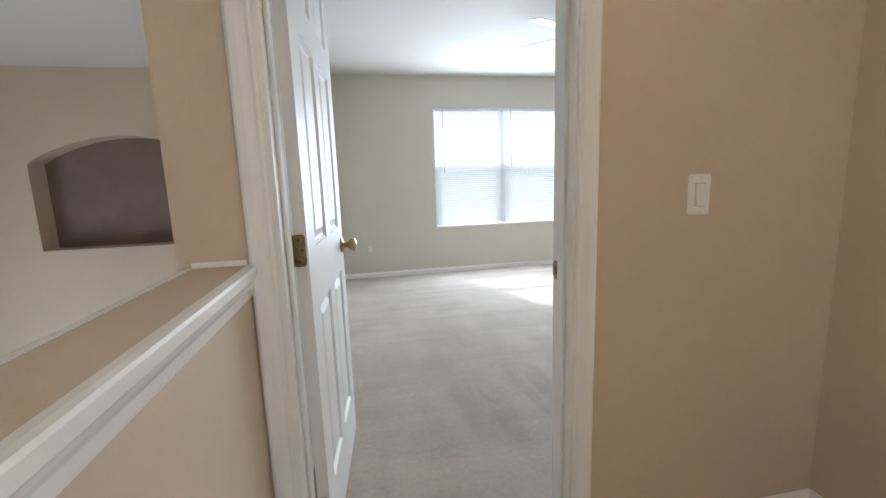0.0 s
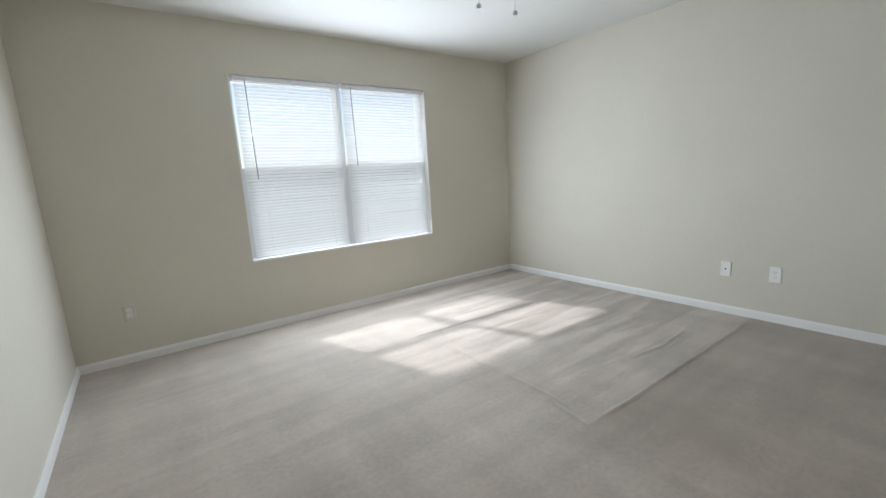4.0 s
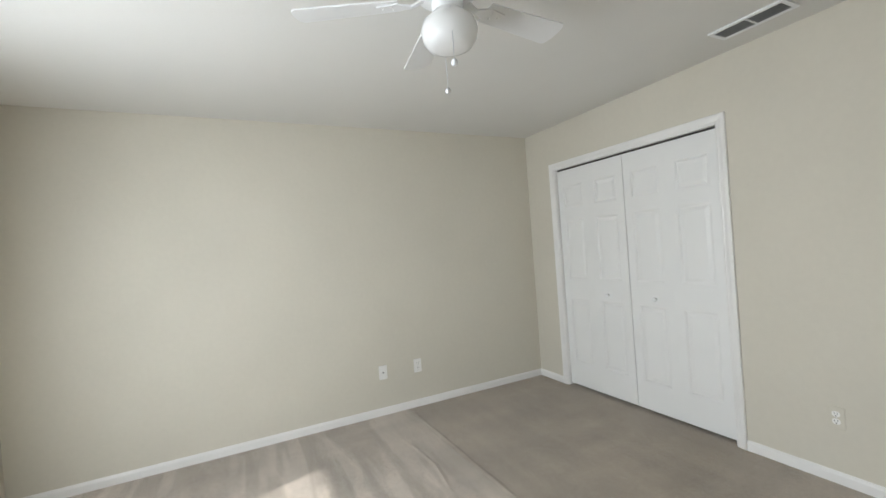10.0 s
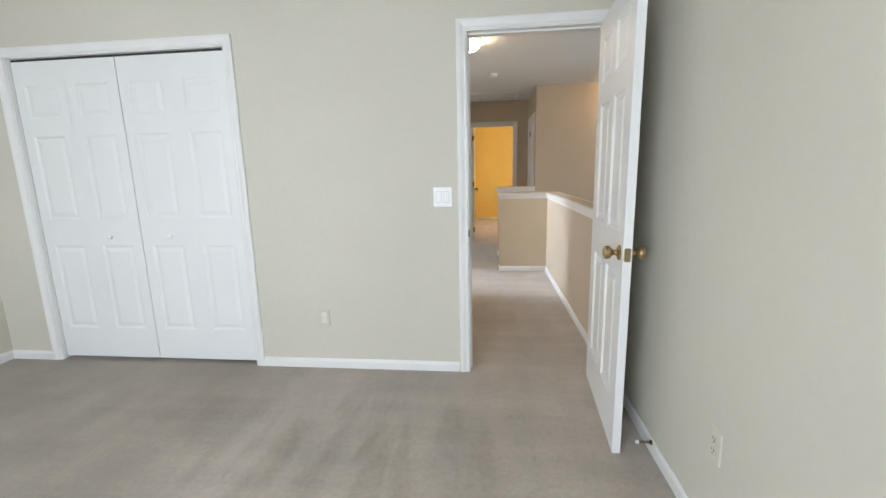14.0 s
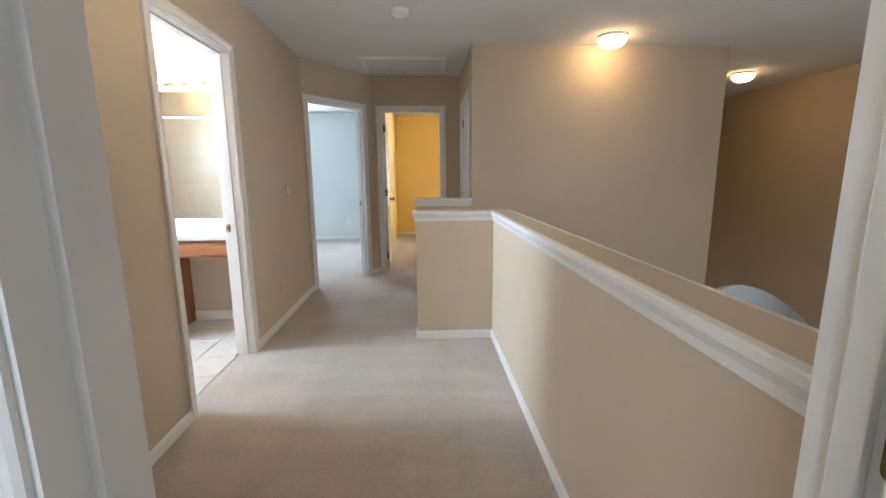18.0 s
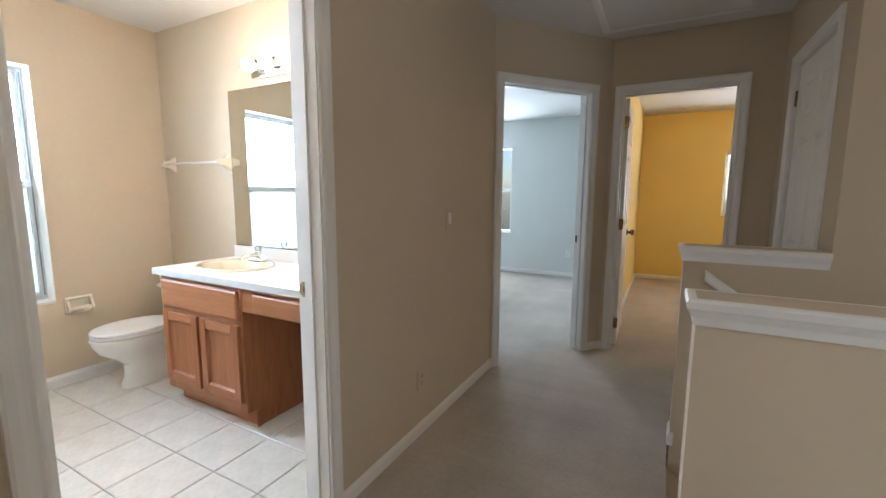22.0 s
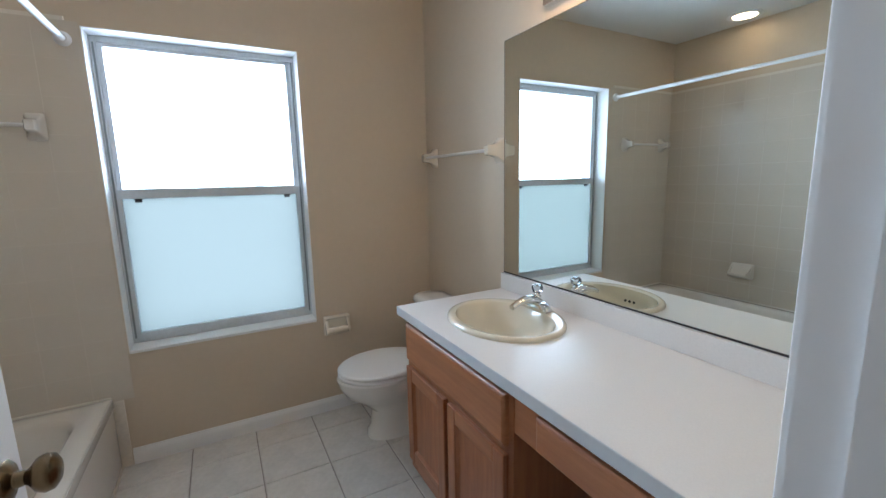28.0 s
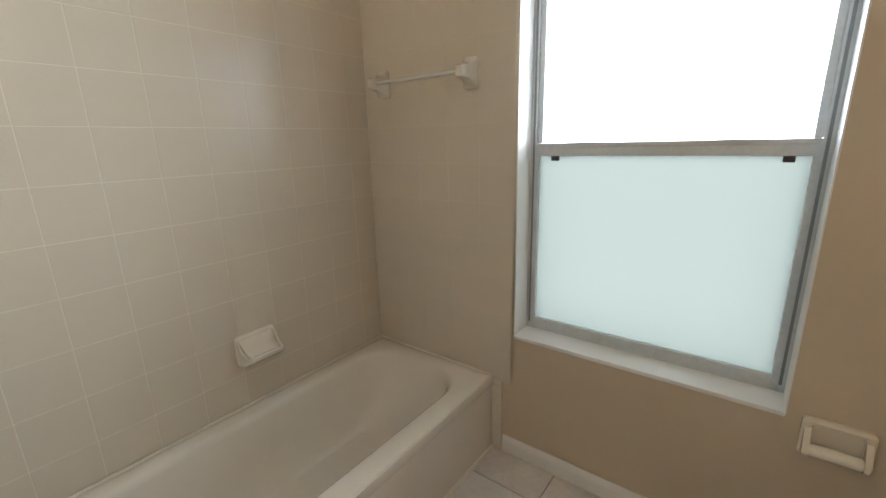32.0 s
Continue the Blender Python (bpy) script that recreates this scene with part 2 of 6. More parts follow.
    lean = maths("ADD", maths("MULTIPLY", sep.outputs["Y"], 4.6), maths("MULTIPLY", sep.outputs["X"], 0.22))
    across = maths("PINGPONG", maths("ADD", lean, maths("MULTIPLY", uneven.outputs["Fac"], 1.5)), 0.5)
    taper = ramp(sep.outputs["X"], 2.55, 3.80, 0.34, -0.03)
    inside = ramp(maths("SUBTRACT", taper, across), -0.05, 0.07, 0.0, 1.0)
    where = maths("MULTIPLY", maths("MULTIPLY", ramp(sep.outputs["Y"], 3.12, 3.30, 0.0, 1.0), ramp(sep.outputs["Y"], 5.0, 5.5, 1.0, 0.0)), ramp(sep.outputs["X"], 1.9, 2.7, 0.0, 1.0))
    stroke = maths("MULTIPLY", inside, where)
    lift, pile = n.new("ShaderNodeMapRange"), n.new("ShaderNodeVectorMath")
    l.new(stroke, lift.inputs[0])
    lift.inputs[3].default_value, lift.inputs[4].default_value = 0.98, 1.11
    pile.operation = "SCALE"
    l.new(worn.outputs[2], pile.inputs[0])
    l.new(lift.outputs[0], pile.inputs["Scale"])
    l.new(pile.outputs[0], b.inputs["Base Color"])
    t = n.new("ShaderNodeTexNoise")
    t.inputs["Scale"].default_value, t.inputs["Detail"].default_value = 300.0, 4.0
    l.new(co.outputs["Object"], t.inputs["Vector"])
    u = n.new("ShaderNodeBump")
    u.inputs["Strength"].default_value, u.inputs["Distance"].default_value = 0.7, 0.006
    l.new(t.outputs["Fac"], u.inputs["Height"])
    l.new(u.outputs["Normal"], b.inputs["Normal"])
    return m


def glass_material(name, tint=(1, 1, 1)):
    m = bpy.data.materials.new(name)
    m.use_nodes = True
    n, l = m.node_tree.nodes, m.node_tree.links
    n.remove(n["Principled BSDF"])
    clear, gloss, mix, fr = n.new("ShaderNodeBsdfTransparent"), n.new("ShaderNodeBsdfGlossy"), n.new("ShaderNodeMixShader"), n.new("ShaderNodeFresnel")
    clear.inputs[0].default_value = (*tint, 1)
    gloss.inputs["Roughness"].default_value = 0.02
    l.new(fr.outputs[0], mix.inputs[0])
    l.new(clear.outputs[0], mix.inputs[1])
    l.new(gloss.outputs[0], mix.inputs[2])
    l.new(mix.outputs[0], n["Material Output"].inputs[0])
    return m


def translucent_material(name, color, through, rough=0.5, gloss=0.06, blotch=0.0, clear=0.0):
    """White plastic or obscured glass that passes scattered light."""
    m = bpy.data.materials.new(name)
    m.use_nodes = True
    n, l = m.node_tree.nodes, m.node_tree.links
    b = n["Principled BSDF"]
    b.inputs["Base Color"].default_value, b.inputs["Roughness"].default_value = (*color, 1), rough
    b.inputs["Specular IOR Level"].default_value = gloss * 5
    tr, mix = n.new("ShaderNodeBsdfTranslucent"), n.new("ShaderNodeMixShader")
    tr.inputs[0].default_value = (*color, 1)
    mix.inputs[0].default_value = through
    if blotch:
        co, t, r = n.new("ShaderNodeTexCoord"), n.new("ShaderNodeTexNoise"), n.new("ShaderNodeMapRange")
        t.inputs["Scale"].default_value = 400.0
        l.new(co.outputs["Object"], t.inputs["Vector"])
        u = n.new("ShaderNodeBump")
        u.inputs["Strength"].default_value, u.inputs["Distance"].default_value = blotch, 0.002
        l.new(t.outputs["Fac"], u.inputs["Height"])
        l.new(u.outputs["Normal"], b.inputs["Normal"])
    l.new(b.outputs[0], mix.inputs[1])
    l.new(tr.outputs[0], mix.inputs[2])
    last = mix
    if clear:
        see, last = n.new("ShaderNodeBsdfTransparent"), n.new("ShaderNodeMixShader")
        last.inputs[0].default_value = clear
        l.new(mix.outputs[0], last.inputs[1])
        l.new(see.outputs[0], last.inputs[2])
    l.new(last.outputs[0], n["Material Output"].inputs[0])
    return m


def lamp_material(name, color, strength):
    m = bpy.data.materials.new(name)
    m.use_nodes = True
    b = m.node_tree.nodes["Principled BSDF"]
    b.inputs["Base Color"].default_value, b.inputs["Roughness"].default_value = (0.9, 0.88, 0.84, 1), 0.25
    b.inputs["Emission Color"].default_value, b.inputs["Emission Strength"].default_value = (*color, 1), strength
    return m


PAINT_BED = material("cream_wall_paint", (0.625, 0.59, 0.505), 0.75, blotch=0.025, blotch_scale=1.3, grain=0.012, grain_scale=30, bump=0.12, bump_scale=170)
PAINT_HALL = material("beige_wall_paint", (0.58, 0.484, 0.360), 0.72, blotch=0.03, blotch_scale=1.5, grain=0.012, grain_scale=30, bump=0.12, bump_scale=170)
PAINT_BLUE = material("pale_blue_wall_paint", (0.66, 0.69, 0.68), 0.75, blotch=0.02, bump=0.1, bump_scale=170)
PAINT_YELLOW = material("yellow_wall_paint", (0.78, 0.59, 0.20), 0.75, blotch=0.02, bump=0.1, bump_scale=170)
PAINT_BROWN = material("brown_niche_paint", (0.20, 0.145, 0.115), 0.8, blotch=0.08, blotch_scale=4, bump=0.1, bump_scale=170)
CEILING = material("white_ceiling_paint", (0.70, 0.69, 0.66), 0.85, blotch=0.02, blotch_scale=1.2, bump=0.22, bump_scale=110)
TRIM = material("white_gloss_trim_paint", (0.80, 0.79, 0.77), 0.34, blotch=0.02, blotch_scale=5, bump=0.04, bump_scale=120)
DOOR = material("white_moulded_door_paint", (0.80, 0.80, 0.785), 0.46, blotch=0.015, blotch_scale=3)


def wood_emboss(m):
    """The wood grain pressed into a moulded door skin, along z."""
    n, l = m.node_tree.nodes, m.node_tree.links
    co, mp, t, u = n.new("ShaderNodeTexCoord"), n.new("ShaderNodeMapping"), n.new("ShaderNodeTexNoise"), n.new("ShaderNodeBump")
    mp.inputs["Scale"].default_value = (60.0, 60.0, 5.0)
    l.new(co.outputs["Object"], mp.inputs["Vector"])
    l.new(mp.outputs["Vector"], t.inputs["Vector"])
    t.inputs["Scale"].default_value, t.inputs["Detail"].default_value, t.inputs["Distortion"].default_value = 2.2, 4.0, 1.2
    u.inputs["Strength"].default_value, u.inputs["Distance"].default_value = 0.16, 0.003
    l.new(t.outputs["Fac"], u.inputs["Height"])
    l.new(u.outputs["Normal"], n["Principled BSDF"].inputs["Normal"])


wood_emboss(DOOR)
PLATE = material("white_plastic_plate", (0.82, 0.81, 0.78), 0.35)
ROCKER_GAP = material("shadowed_switch_frame", (0.58, 0.57, 0.55), 0.5)
SLOT = material("dark_slot", (0.03, 0.03, 0.03), 0.6)
BRASS = material("aged_brass", (0.40, 0.30, 0.15), 0.30, 1.0, grain=0.12, grain_scale=40, blotch=0.15, blotch_scale=25)
HINGE_BRASS = material("tarnished_hinge_brass", (0.25, 0.21, 0.085), 0.36, 1.0, grain=0.2, grain_scale=40, blotch=0.3, blotch_scale=35)
BRONZE = material("antique_bronze", (0.21, 0.15, 0.085), 0.26, 1.0, grain=0.15, grain_scale=40)
CHROME = material("chrome", (0.82, 0.83, 0.84), 0.07, 1.0)
STEEL = material("brushed_aluminium", (0.70, 0.72, 0.74), 0.35, 1.0, grain=0.05, grain_scale=80)
WINDOW_ALU = material("weathered_window_aluminium", (0.62, 0.65, 0.67), 0.5, 0.35, grain=0.05, grain_scale=70, blotch=0.05, blotch_scale=9)
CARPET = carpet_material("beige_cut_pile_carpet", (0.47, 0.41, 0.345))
DARK_LINE = material("dark_carpet_line", (0.10, 0.088, 0.075), 1.0)
CERAMIC = material("almond_glazed_ceramic", (0.74, 0.68, 0.56), 0.10, coat=0.5, blotch=0.015)
BISCUIT = material("biscuit_glazed_sink", (0.74, 0.68, 0.54), 0.08, coat=0.6, blotch=0.015)
WHITE_CERAMIC = material("white_glazed_ceramic", (0.80, 0.79, 0.75), 0.08, coat=0.5, blotch=0.01)
ENAMEL = material("cream_tub_enamel", (0.70, 0.65, 0.57), 0.14, coat=0.4, blotch=0.02)
WALL_TILE = material("cream_glazed_wall_tile", (0.60, 0.535, 0.44), 0.2, coat=0.0, spec=0.3, blotch=0.015, blotch_scale=6, bump=0.02, bump_scale=12)
GROUT_WALL = material("pale_grout", (0.69, 0.63, 0.535), 0.6, grain=0.05)
FLOOR_TILE = material("mottled_cream_floor_tile", (0.66, 0.625, 0.575), 0.24, blotch=0.06, blotch_scale=9, grain=0.05, grain_scale=45, bump=0.05, bump_scale=25)
GROUT = material("grey_floor_grout", (0.27, 0.245, 0.22), 0.95, grain=0.15, grain_scale=30)
LAMINATE = material("pale_laminate_worktop", (0.74, 0.71, 0.67), 0.30, grain=0.025, grain_scale=220, blotch=0.015)
EDGE = material("worktop_edge_band", (0.58, 0.60, 0.61), 0.35, grain=0.02)
KICK = material("dark_joint", (0.035, 0.03, 0.028), 0.7)
MAPLE = wood_material("stained_maple", (0.225, 0.076, 0.027), (0.335, 0.125, 0.047))
MAPLE_ACROSS = wood_material("stained_maple_across", (0.28, 0.105, 0.040), (0.385, 0.158, 0.065), (3.0, 28.0, 28.0))
VINYL = material("white_vinyl", (0.80, 0.81, 0.82), 0.35, blotch=0.01)
SLAT = translucent_material("white_blind_slat", (0.86, 0.86, 0.84), 0.26, 0.35)
SCREEN = glass_material("grey_insect_screen", (0.74, 0.76, 0.78))
FROST = translucent_material("obscured_glass", (0.93, 0.96, 0.97), 0.93, 0.25, 0.08, 0.3, 0.80)
OPAL = translucent_material("opal_glass", (0.88, 0.88, 0.87), 0.25, 0.12, 0.1)
# lower pane: the shade of an unmodelled screen is put into the glass colour
FROST_LOW = translucent_material("screen_dimmed_obscured_glass", (0.225, 0.232, 0.218), 0.90, 0.25, 0.08, 0.3)
GLASS = glass_material("clear_glass")
CRYSTAL = glass_material("clear_acrylic", (0.93, 0.95, 0.96))
MIRROR = material("silvered_mirror", (0.80, 0.85, 0.83), 0.0, 1.0)
GLOW = lamp_material("lit_bulb", (1.0, 0.62, 0.30), 41.0)
DOME = lamp_material("lit_glass_dome", (1.0, 0.62, 0.28), 17.0)
SPOT = lamp_material("lit_recessed_lens", (1.0, 0.70, 0.40), 40.0)
HALL_DOME = lamp_material("lit_hall_dome", (1.0, 0.76, 0.50), 32.0)

# ---- mesh helpers ----


def box(bm, x0, y0, z0, x1, y1, z1, bevel=0.0):
    r = bmesh.ops.create_cube(bm, size=1.0)
    for v in r["verts"]:
        v.co = Vector(((x0 + x1) / 2 + v.co.x * (x1 - x0), (y0 + y1) / 2 + v.co.y * (y1 - y0), (z0 + z1) / 2 + v.co.z * (z1 - z0)))
    if bevel:
        es = list({e for v in r["verts"] for e in v.link_edges})
        bmesh.ops.bevel(bm, geom=es, offset=bevel, segments=2, profile=0.6, affect="EDGES")
    return bm


def boxes(*dims, bevel=0.0):
    bm = bmesh.new()
    for d in dims:
        box(bm, *d, bevel=bevel)
    return bm


def loft(rings, cap_start=True, cap_end=True, closed=True, bm=None):
    """A skin over rings of points, all of one count."""
    bm = bm or bmesh.new()
    rows = [[bm.verts.new(p) for p in ring] for ring in rings]
    n = len(rows[0])
    for a, b in zip(rows, rows[1:]):
        for i in range(n if closed else n - 1):
            j = (i + 1) % n
            bm.faces.new((a[i], a[j], b[j], b[i]))
    if cap_start and closed:
        bm.faces.new(rows[0][::-1])
    if cap_end and closed:
        bm.faces.new(rows[-1])
    return bm


def lathe(profile, segments=24, bm=None, m=None):
    """Turns (radius, height) pairs about z."""
    m = m or Matrix()
    rings = []
    for r, z in profile:
        rings.append([m @ Vector((max(r, 1e-4) * math.cos(2 * math.pi * i / segments), max(r, 1e-4) * math.sin(2 * math.pi * i / segments), z)) for i in range(segments)])
    return loft(rings, bm=bm)


def tube(points, radius, segments=10, bm=None):
    """A round bar along points."""
    pts = [Vector(p) for p in points]
    rings = []
    for i, p in enumerate(pts):
        t = (pts[min(i + 1, len(pts) - 1)] - pts[max(i - 1, 0)]).normalized()
        a = t.orthogonal().normalized() if abs(t.z) > 0.95 else t.cross(Vector((0, 0, 1))).normalized()
        b = t.cross(a)
        rings.append([p + radius * (math.cos(2 * math.pi * k / segments) * a + math.sin(2 * math.pi * k / segments) * b) for k in range(segments)])
    return loft(rings, bm=bm)


def moulding(path, profile, place, closed=False):
    """Sweeps a profile of (out to the left of the way, rise) along a path in a plane, with mitred corners; place maps (a, b, rise) to the world."""
    pts = [Vector(p) for p in path]
    n = len(pts)
    rings = []
    for i, p in enumerate(pts):
        way = []
        if closed or i > 0:
            way.append((p - pts[i - 1]).normalized())
        if closed or i < n - 1:
            way.append((pts[(i + 1) % n] - p).normalized())
        side = [Vector((-w.y, w.x)) for w in way]
        s = side[0] if len(side) == 1 else (side[0] + side[1]) / max(0.2, 1 + side[0].dot(side[1]))
        rings.append([place(p.x + u * s.x, p.y + u * s.y, v) for u, v in profile])
    if closed:
        rings.append(rings[0])
        bm = loft(rings, False, False)
        bmesh.ops.remove_doubles(bm, verts=bm.verts[:], dist=1e-5)
        return bm
    return loft(rings)


def rounded(w, h, r, n=6):
    """A rounded rectangle about the origin, counter-clockwise."""
    pts = []
    for cx, cy, a in ((w / 2 - r, h / 2 - r, 0), (-w / 2 + r, h / 2 - r, 90), (-w / 2 + r, -h / 2 + r, 180), (w / 2 - r, -h / 2 + r, 270)):
        for k in range(n + 1):
            t = radians(a + 90 * k / n)
            pts.append((cx + r * math.cos(t), cy + r * math.sin(t)))
    return pts


def link(name, bm, mat, parent=None, smooth=False):
    bmesh.ops.recalc_face_normals(bm, faces=bm.faces[:])
    me = bpy.data.meshes.new(name)
    bm.to_mesh(me)
    bm.free()
    for m in mat if isinstance(mat, (list, tuple)) else [mat]:
        me.materials.append(m)
    if smooth:
        me.shade_smooth()
        me.set_sharp_from_angle(angle=radians(38))
    ob = new(name, me)
    ob.parent = parent
    return ob


def part(name, bm, mat, parent, label="", smooth=False, at=None):
    ob = link(name, bm, mat, parent, smooth)
    if at is not None:
        ob.matrix_basis = at
    return tagged(ob, label)


def thing(name, label, category, m=None, group="", kind=""):
    ob = new(name)
    ob.empty_display_size = 0.1
    if m is not None:
        ob.matrix_basis = m
    return tagged(ob, label, category, group, kind)


def structure(name, bm, mat, label, category, smooth=False):
    return tagged(link(name, bm, mat, None, smooth), label, category, kind="structure")


def wall(name, dims, label, mats, pick):
    """A wall of butted blocks; pick(normal, centre) gives each face's paint."""
    ob = structure(name, boxes(*dims), mats, label, "wall")
    for p in ob.data.polygons:
        p.material_index = pick(p.normal, p.center)
    return ob


def framed_panel(bm, x0, z0, x1, z1, y, out, steps):
    """A moulded field: nested rectangles at (inset, depth) from the face at y; out: +1 or -1, the way the face looks."""
    rings = []
    for inset, depth in steps:
        rings.append([(x0 + inset, y - out * depth, z0 + inset), (x1 - inset, y - out * depth, z0 + inset), (x1 - inset, y - out * depth, z1 - inset), (x0 + inset, y - out * depth, z1 - inset)])
    return loft(rings, cap_start=False, cap_end=True, bm=bm)


FIELD = ((0.0, 0.0), (0.0025, 0.0035), (0.0065, 0.0035), (0.010, 0.0085), (0.016, 0.0105), (0.020, 0.0105), (0.044, 0.0025))


def panel_leaf(parent, w, h, thick, columns, rows, label="", at=None, stile=0.105, middle=0.095, depth=1.0):
    """A moulded panel door: leaf (stiles and rails) with a panel part for each field. Local x along the width, y through, z up; face at y = 0 and -thick."""
    cols, x = [], stile
    each = (w - 2 * stile - (columns - 1) * middle) / columns
    for _ in range(columns):
        cols.append((x, x + each))
        x += each + middle
    dims, edge = [], 0.0
    for a, b in cols:
        dims.append((edge, -thick, 0, a, 0, h))
        edge = b
    dims.append((edge, -thick, 0, w, 0, h))
    for a, b in cols:
        z = 0.0
        for c, d in rows:
            dims.append((a, -thick, z, b, 0, c))
            z = d
        dims.append((a, -thick, z, b, 0, h))
    leaf = part("leaf", boxes(*dims), DOOR, parent, label, at=at)
    field = [(inset, d * depth) for inset, d in FIELD]
    for a, b in cols:
        for c, d in rows:
            bm = bmesh.new()
            framed_panel(bm, a, c, b, d, 0, 1, field)
            framed_panel(bm, a, c, b, d, -thick, -1, field)
            part("panel", bm, DOOR, leaf)
    return leaf


ROWS_DOOR = ((0.217, 0.805), (0.988, 1.585), (1.69, 1.905))
CASING = ((0.0, 0.0), (0.0, 0.008), (0.006, 0.011), (0.014, 0.0095), (0.024, 0.012), (0.034, 0.016), (0.050, 0.0175), (0.057, 0.014), (0.057, 0.0))
BASE = ((0.0, 0.0), (0.012, 0.0), (0.012, 0.70), (0.0095, 0.82), (0.006, 0.91), (0.005, 1.0), (0.0, 1.0))
STOP = 0.010


def baseboard(path, high=0.063):
    """A board of that height; on carpet the pile hides its foot."""
    return structure("baseboard", moulding(path, BASE, lambda a, b, v: Vector((a, b, v * high))), TRIM, "white painted wooden baseboard along the foot of the wall", "baseboard")


def doorway(name, label, p, q, height, thick, front=True, back=True):
    """A door frame in the opening from p to q (plan points on the front face of a wall; the wall lies to the right of the way from p to q)."""
    p, q = Vector((*p, 0)), Vector((*q, 0))
    ax = (q - p).normalized()
    nrm = Vector((-ax.y, ax.x, 0))
    w = (q - p).length
    ob = thing(name, label, "door", Matrix.Translation(p), kind="structure")
    inv = ob.matrix_basis.inverted()
    up = Vector((0, 0, 1))

    def at(origin, n, a0):
        return lambda a, b, v: inv @ (origin + a0 * a + up * b + n * v)

    e = 0.006
    if front:
        part("casing", moulding([(-e, 0), (-e, height + e), (w + e, height + e), (w + e, 0)], CASING, at(p, nrm, ax)), TRIM, ob)
    if back:
        part("casing", moulding([(-e, 0), (-e, height + e), (w + e, height + e), (w + e, 0)], CASING, at(p - nrm * thick, -nrm, ax)), TRIM, ob)

    def lining(a0, b0, a1, b1, d0, d1, bm):
        ring = []
        for d in (d0, d1):
            ring.append([inv @ (p + ax * a + up * b - nrm * d) for a, b in ((a0, b0), (a1, b0), (a1, b1), (a0, b1))])
        return loft(ring, bm=bm)

    for dims in ((-0.018, 0, 0.0, height), (w, 0, w + 0.018, height), (-0.018, height, w + 0.018, height + 0.018)):
        part("jamb", lining(*dims, -0.001, thick + 0.001, bmesh.new()), TRIM, ob)
    return ob, p, ax, nrm, inv


def door_stop(ob, p, ax, nrm, inv, w, height, d0, d1):
    for a0, b0, a1, b1 in ((0.0, 0, STOP, height), (w - STOP, 0, w, height), (STOP, height - STOP, w - STOP, height)):
        ring = [[inv @ (p + ax * a + Vector((0, 0, b)) - nrm * d) for a, b in ((a0, b0), (a1, b0), (a1, b1), (a0, b1))] for d in (d0, d1)]
        part("door_stop", loft(ring), TRIM, ob)


KNOB = ((0.032, 0.0), (0.033, 0.004), (0.028, 0.009), (0.013, 0.013), (0.011, 0.026), (0.016, 0.032), (0.026, 0.040), (0.0295, 0.050), (0.027, 0.060), (0.018, 0.066), (0.0, 0.068))


def knob_pair(leaf, x, z, thick, mat, label):
    for y, turn in ((0.0, -90), (-thick, 90)):
        part("door_knob", lathe(KNOB, 28), mat, leaf, label, True, pose(x, y, z, turn))


def outlet_plate(kind, m, label, group="", mat=None, face_mat=None):
    """A wall plate: local x across, y out of the wall, z up."""
    mat = mat or PLATE
    ob = thing("wall_plate" if kind != "outlet" else "power_outlet", label, "wall plate" if kind != "outlet" else "outlet", m, group)
    w = 0.116 if kind == "double_switch" else 0.072
    ring = rounded(w, 0.117, 0.006, 3)
    inner = rounded(w - 0.008, 0.109, 0.005, 3)
    part("plate", loft([[(a, 0, b) for a, b in ring], [(a, 0.003, b) for a, b in ring], [(a, 0.006, b) for a, b in inner]]), mat, ob)
    if kind == "outlet":
        for z in (0.0195, -0.0195):
            r = rounded(0.034, 0.029, 0.012, 4)
            face = part("socket", loft([[(a, 0.006, b + z) for a, b in r], [(a, 0.0082, b + z) for a, b in r]]), face_mat or mat, ob)
            for x in (-0.0065, 0.0065):
                part("slot", boxes((x - 0.0012, 0.0082, z - 0.001, x + 0.0012, 0.0088, z + 0.008)), SLOT, face)
            part("slot", lathe([(0.0026, 0.0), (0.0026, 0.0006)], 10), SLOT, face, "", False, pose(0, 0.0082, z - 0.009, -90))
        part("screw", lathe([(0.003, 0), (0.0028, 0.001), (0.0, 0.0012)], 10), STEEL, ob, "", True, pose(0, 0.006, 0, -90))
    elif kind == "cable":
        part("cable_socket", lathe([(0.006, 0), (0.006, 0.006), (0.003, 0.006), (0.003, 0.002), (0.0, 0.002)], 12), SLOT, ob, "dark cable socket", True, pose(0, 0.006, 0, -90))
    else:
        xs = (-0.023, 0.023) if kind == "double_switch" else (0.0,)
        for x in xs:
            r = rounded(0.034, 0.068, 0.002, 2)
            rocker = part("rocker_frame", loft([[(a + x, 0.006, b) for a, b in r], [(a + x, 0.0072, b) for a, b in r]]), ROCKER_GAP, ob)
            bm = bmesh.new()
            loft([[(x - 0.0145, 0.0072, -0.031), (x + 0.0145, 0.0072, -0.031), (x + 0.0145, 0.0072, 0.031), (x - 0.0145, 0.0072, 0.031)],
                  [(x - 0.014, 0.0125, -0.0305), (x + 0.014, 0.0125, -0.0305), (x + 0.014, 0.0082, 0.0305), (x - 0.014, 0.0082, 0.0305)]], bm=bm)
            part("rocker", bm, face_mat or mat, rocker)
            for z in (-0.048, 0.048):
                part("screw", lathe([(0.003, 0), (0.0028, 0.001), (0.0, 0.0012)], 10), STEEL, ob, "", True, pose(x, 0.006, z, -90))
    return ob


# ---- the large structure ----
H = 2.44
LOW = -2.62
BED, HALL, BATH = 0, 1, 2


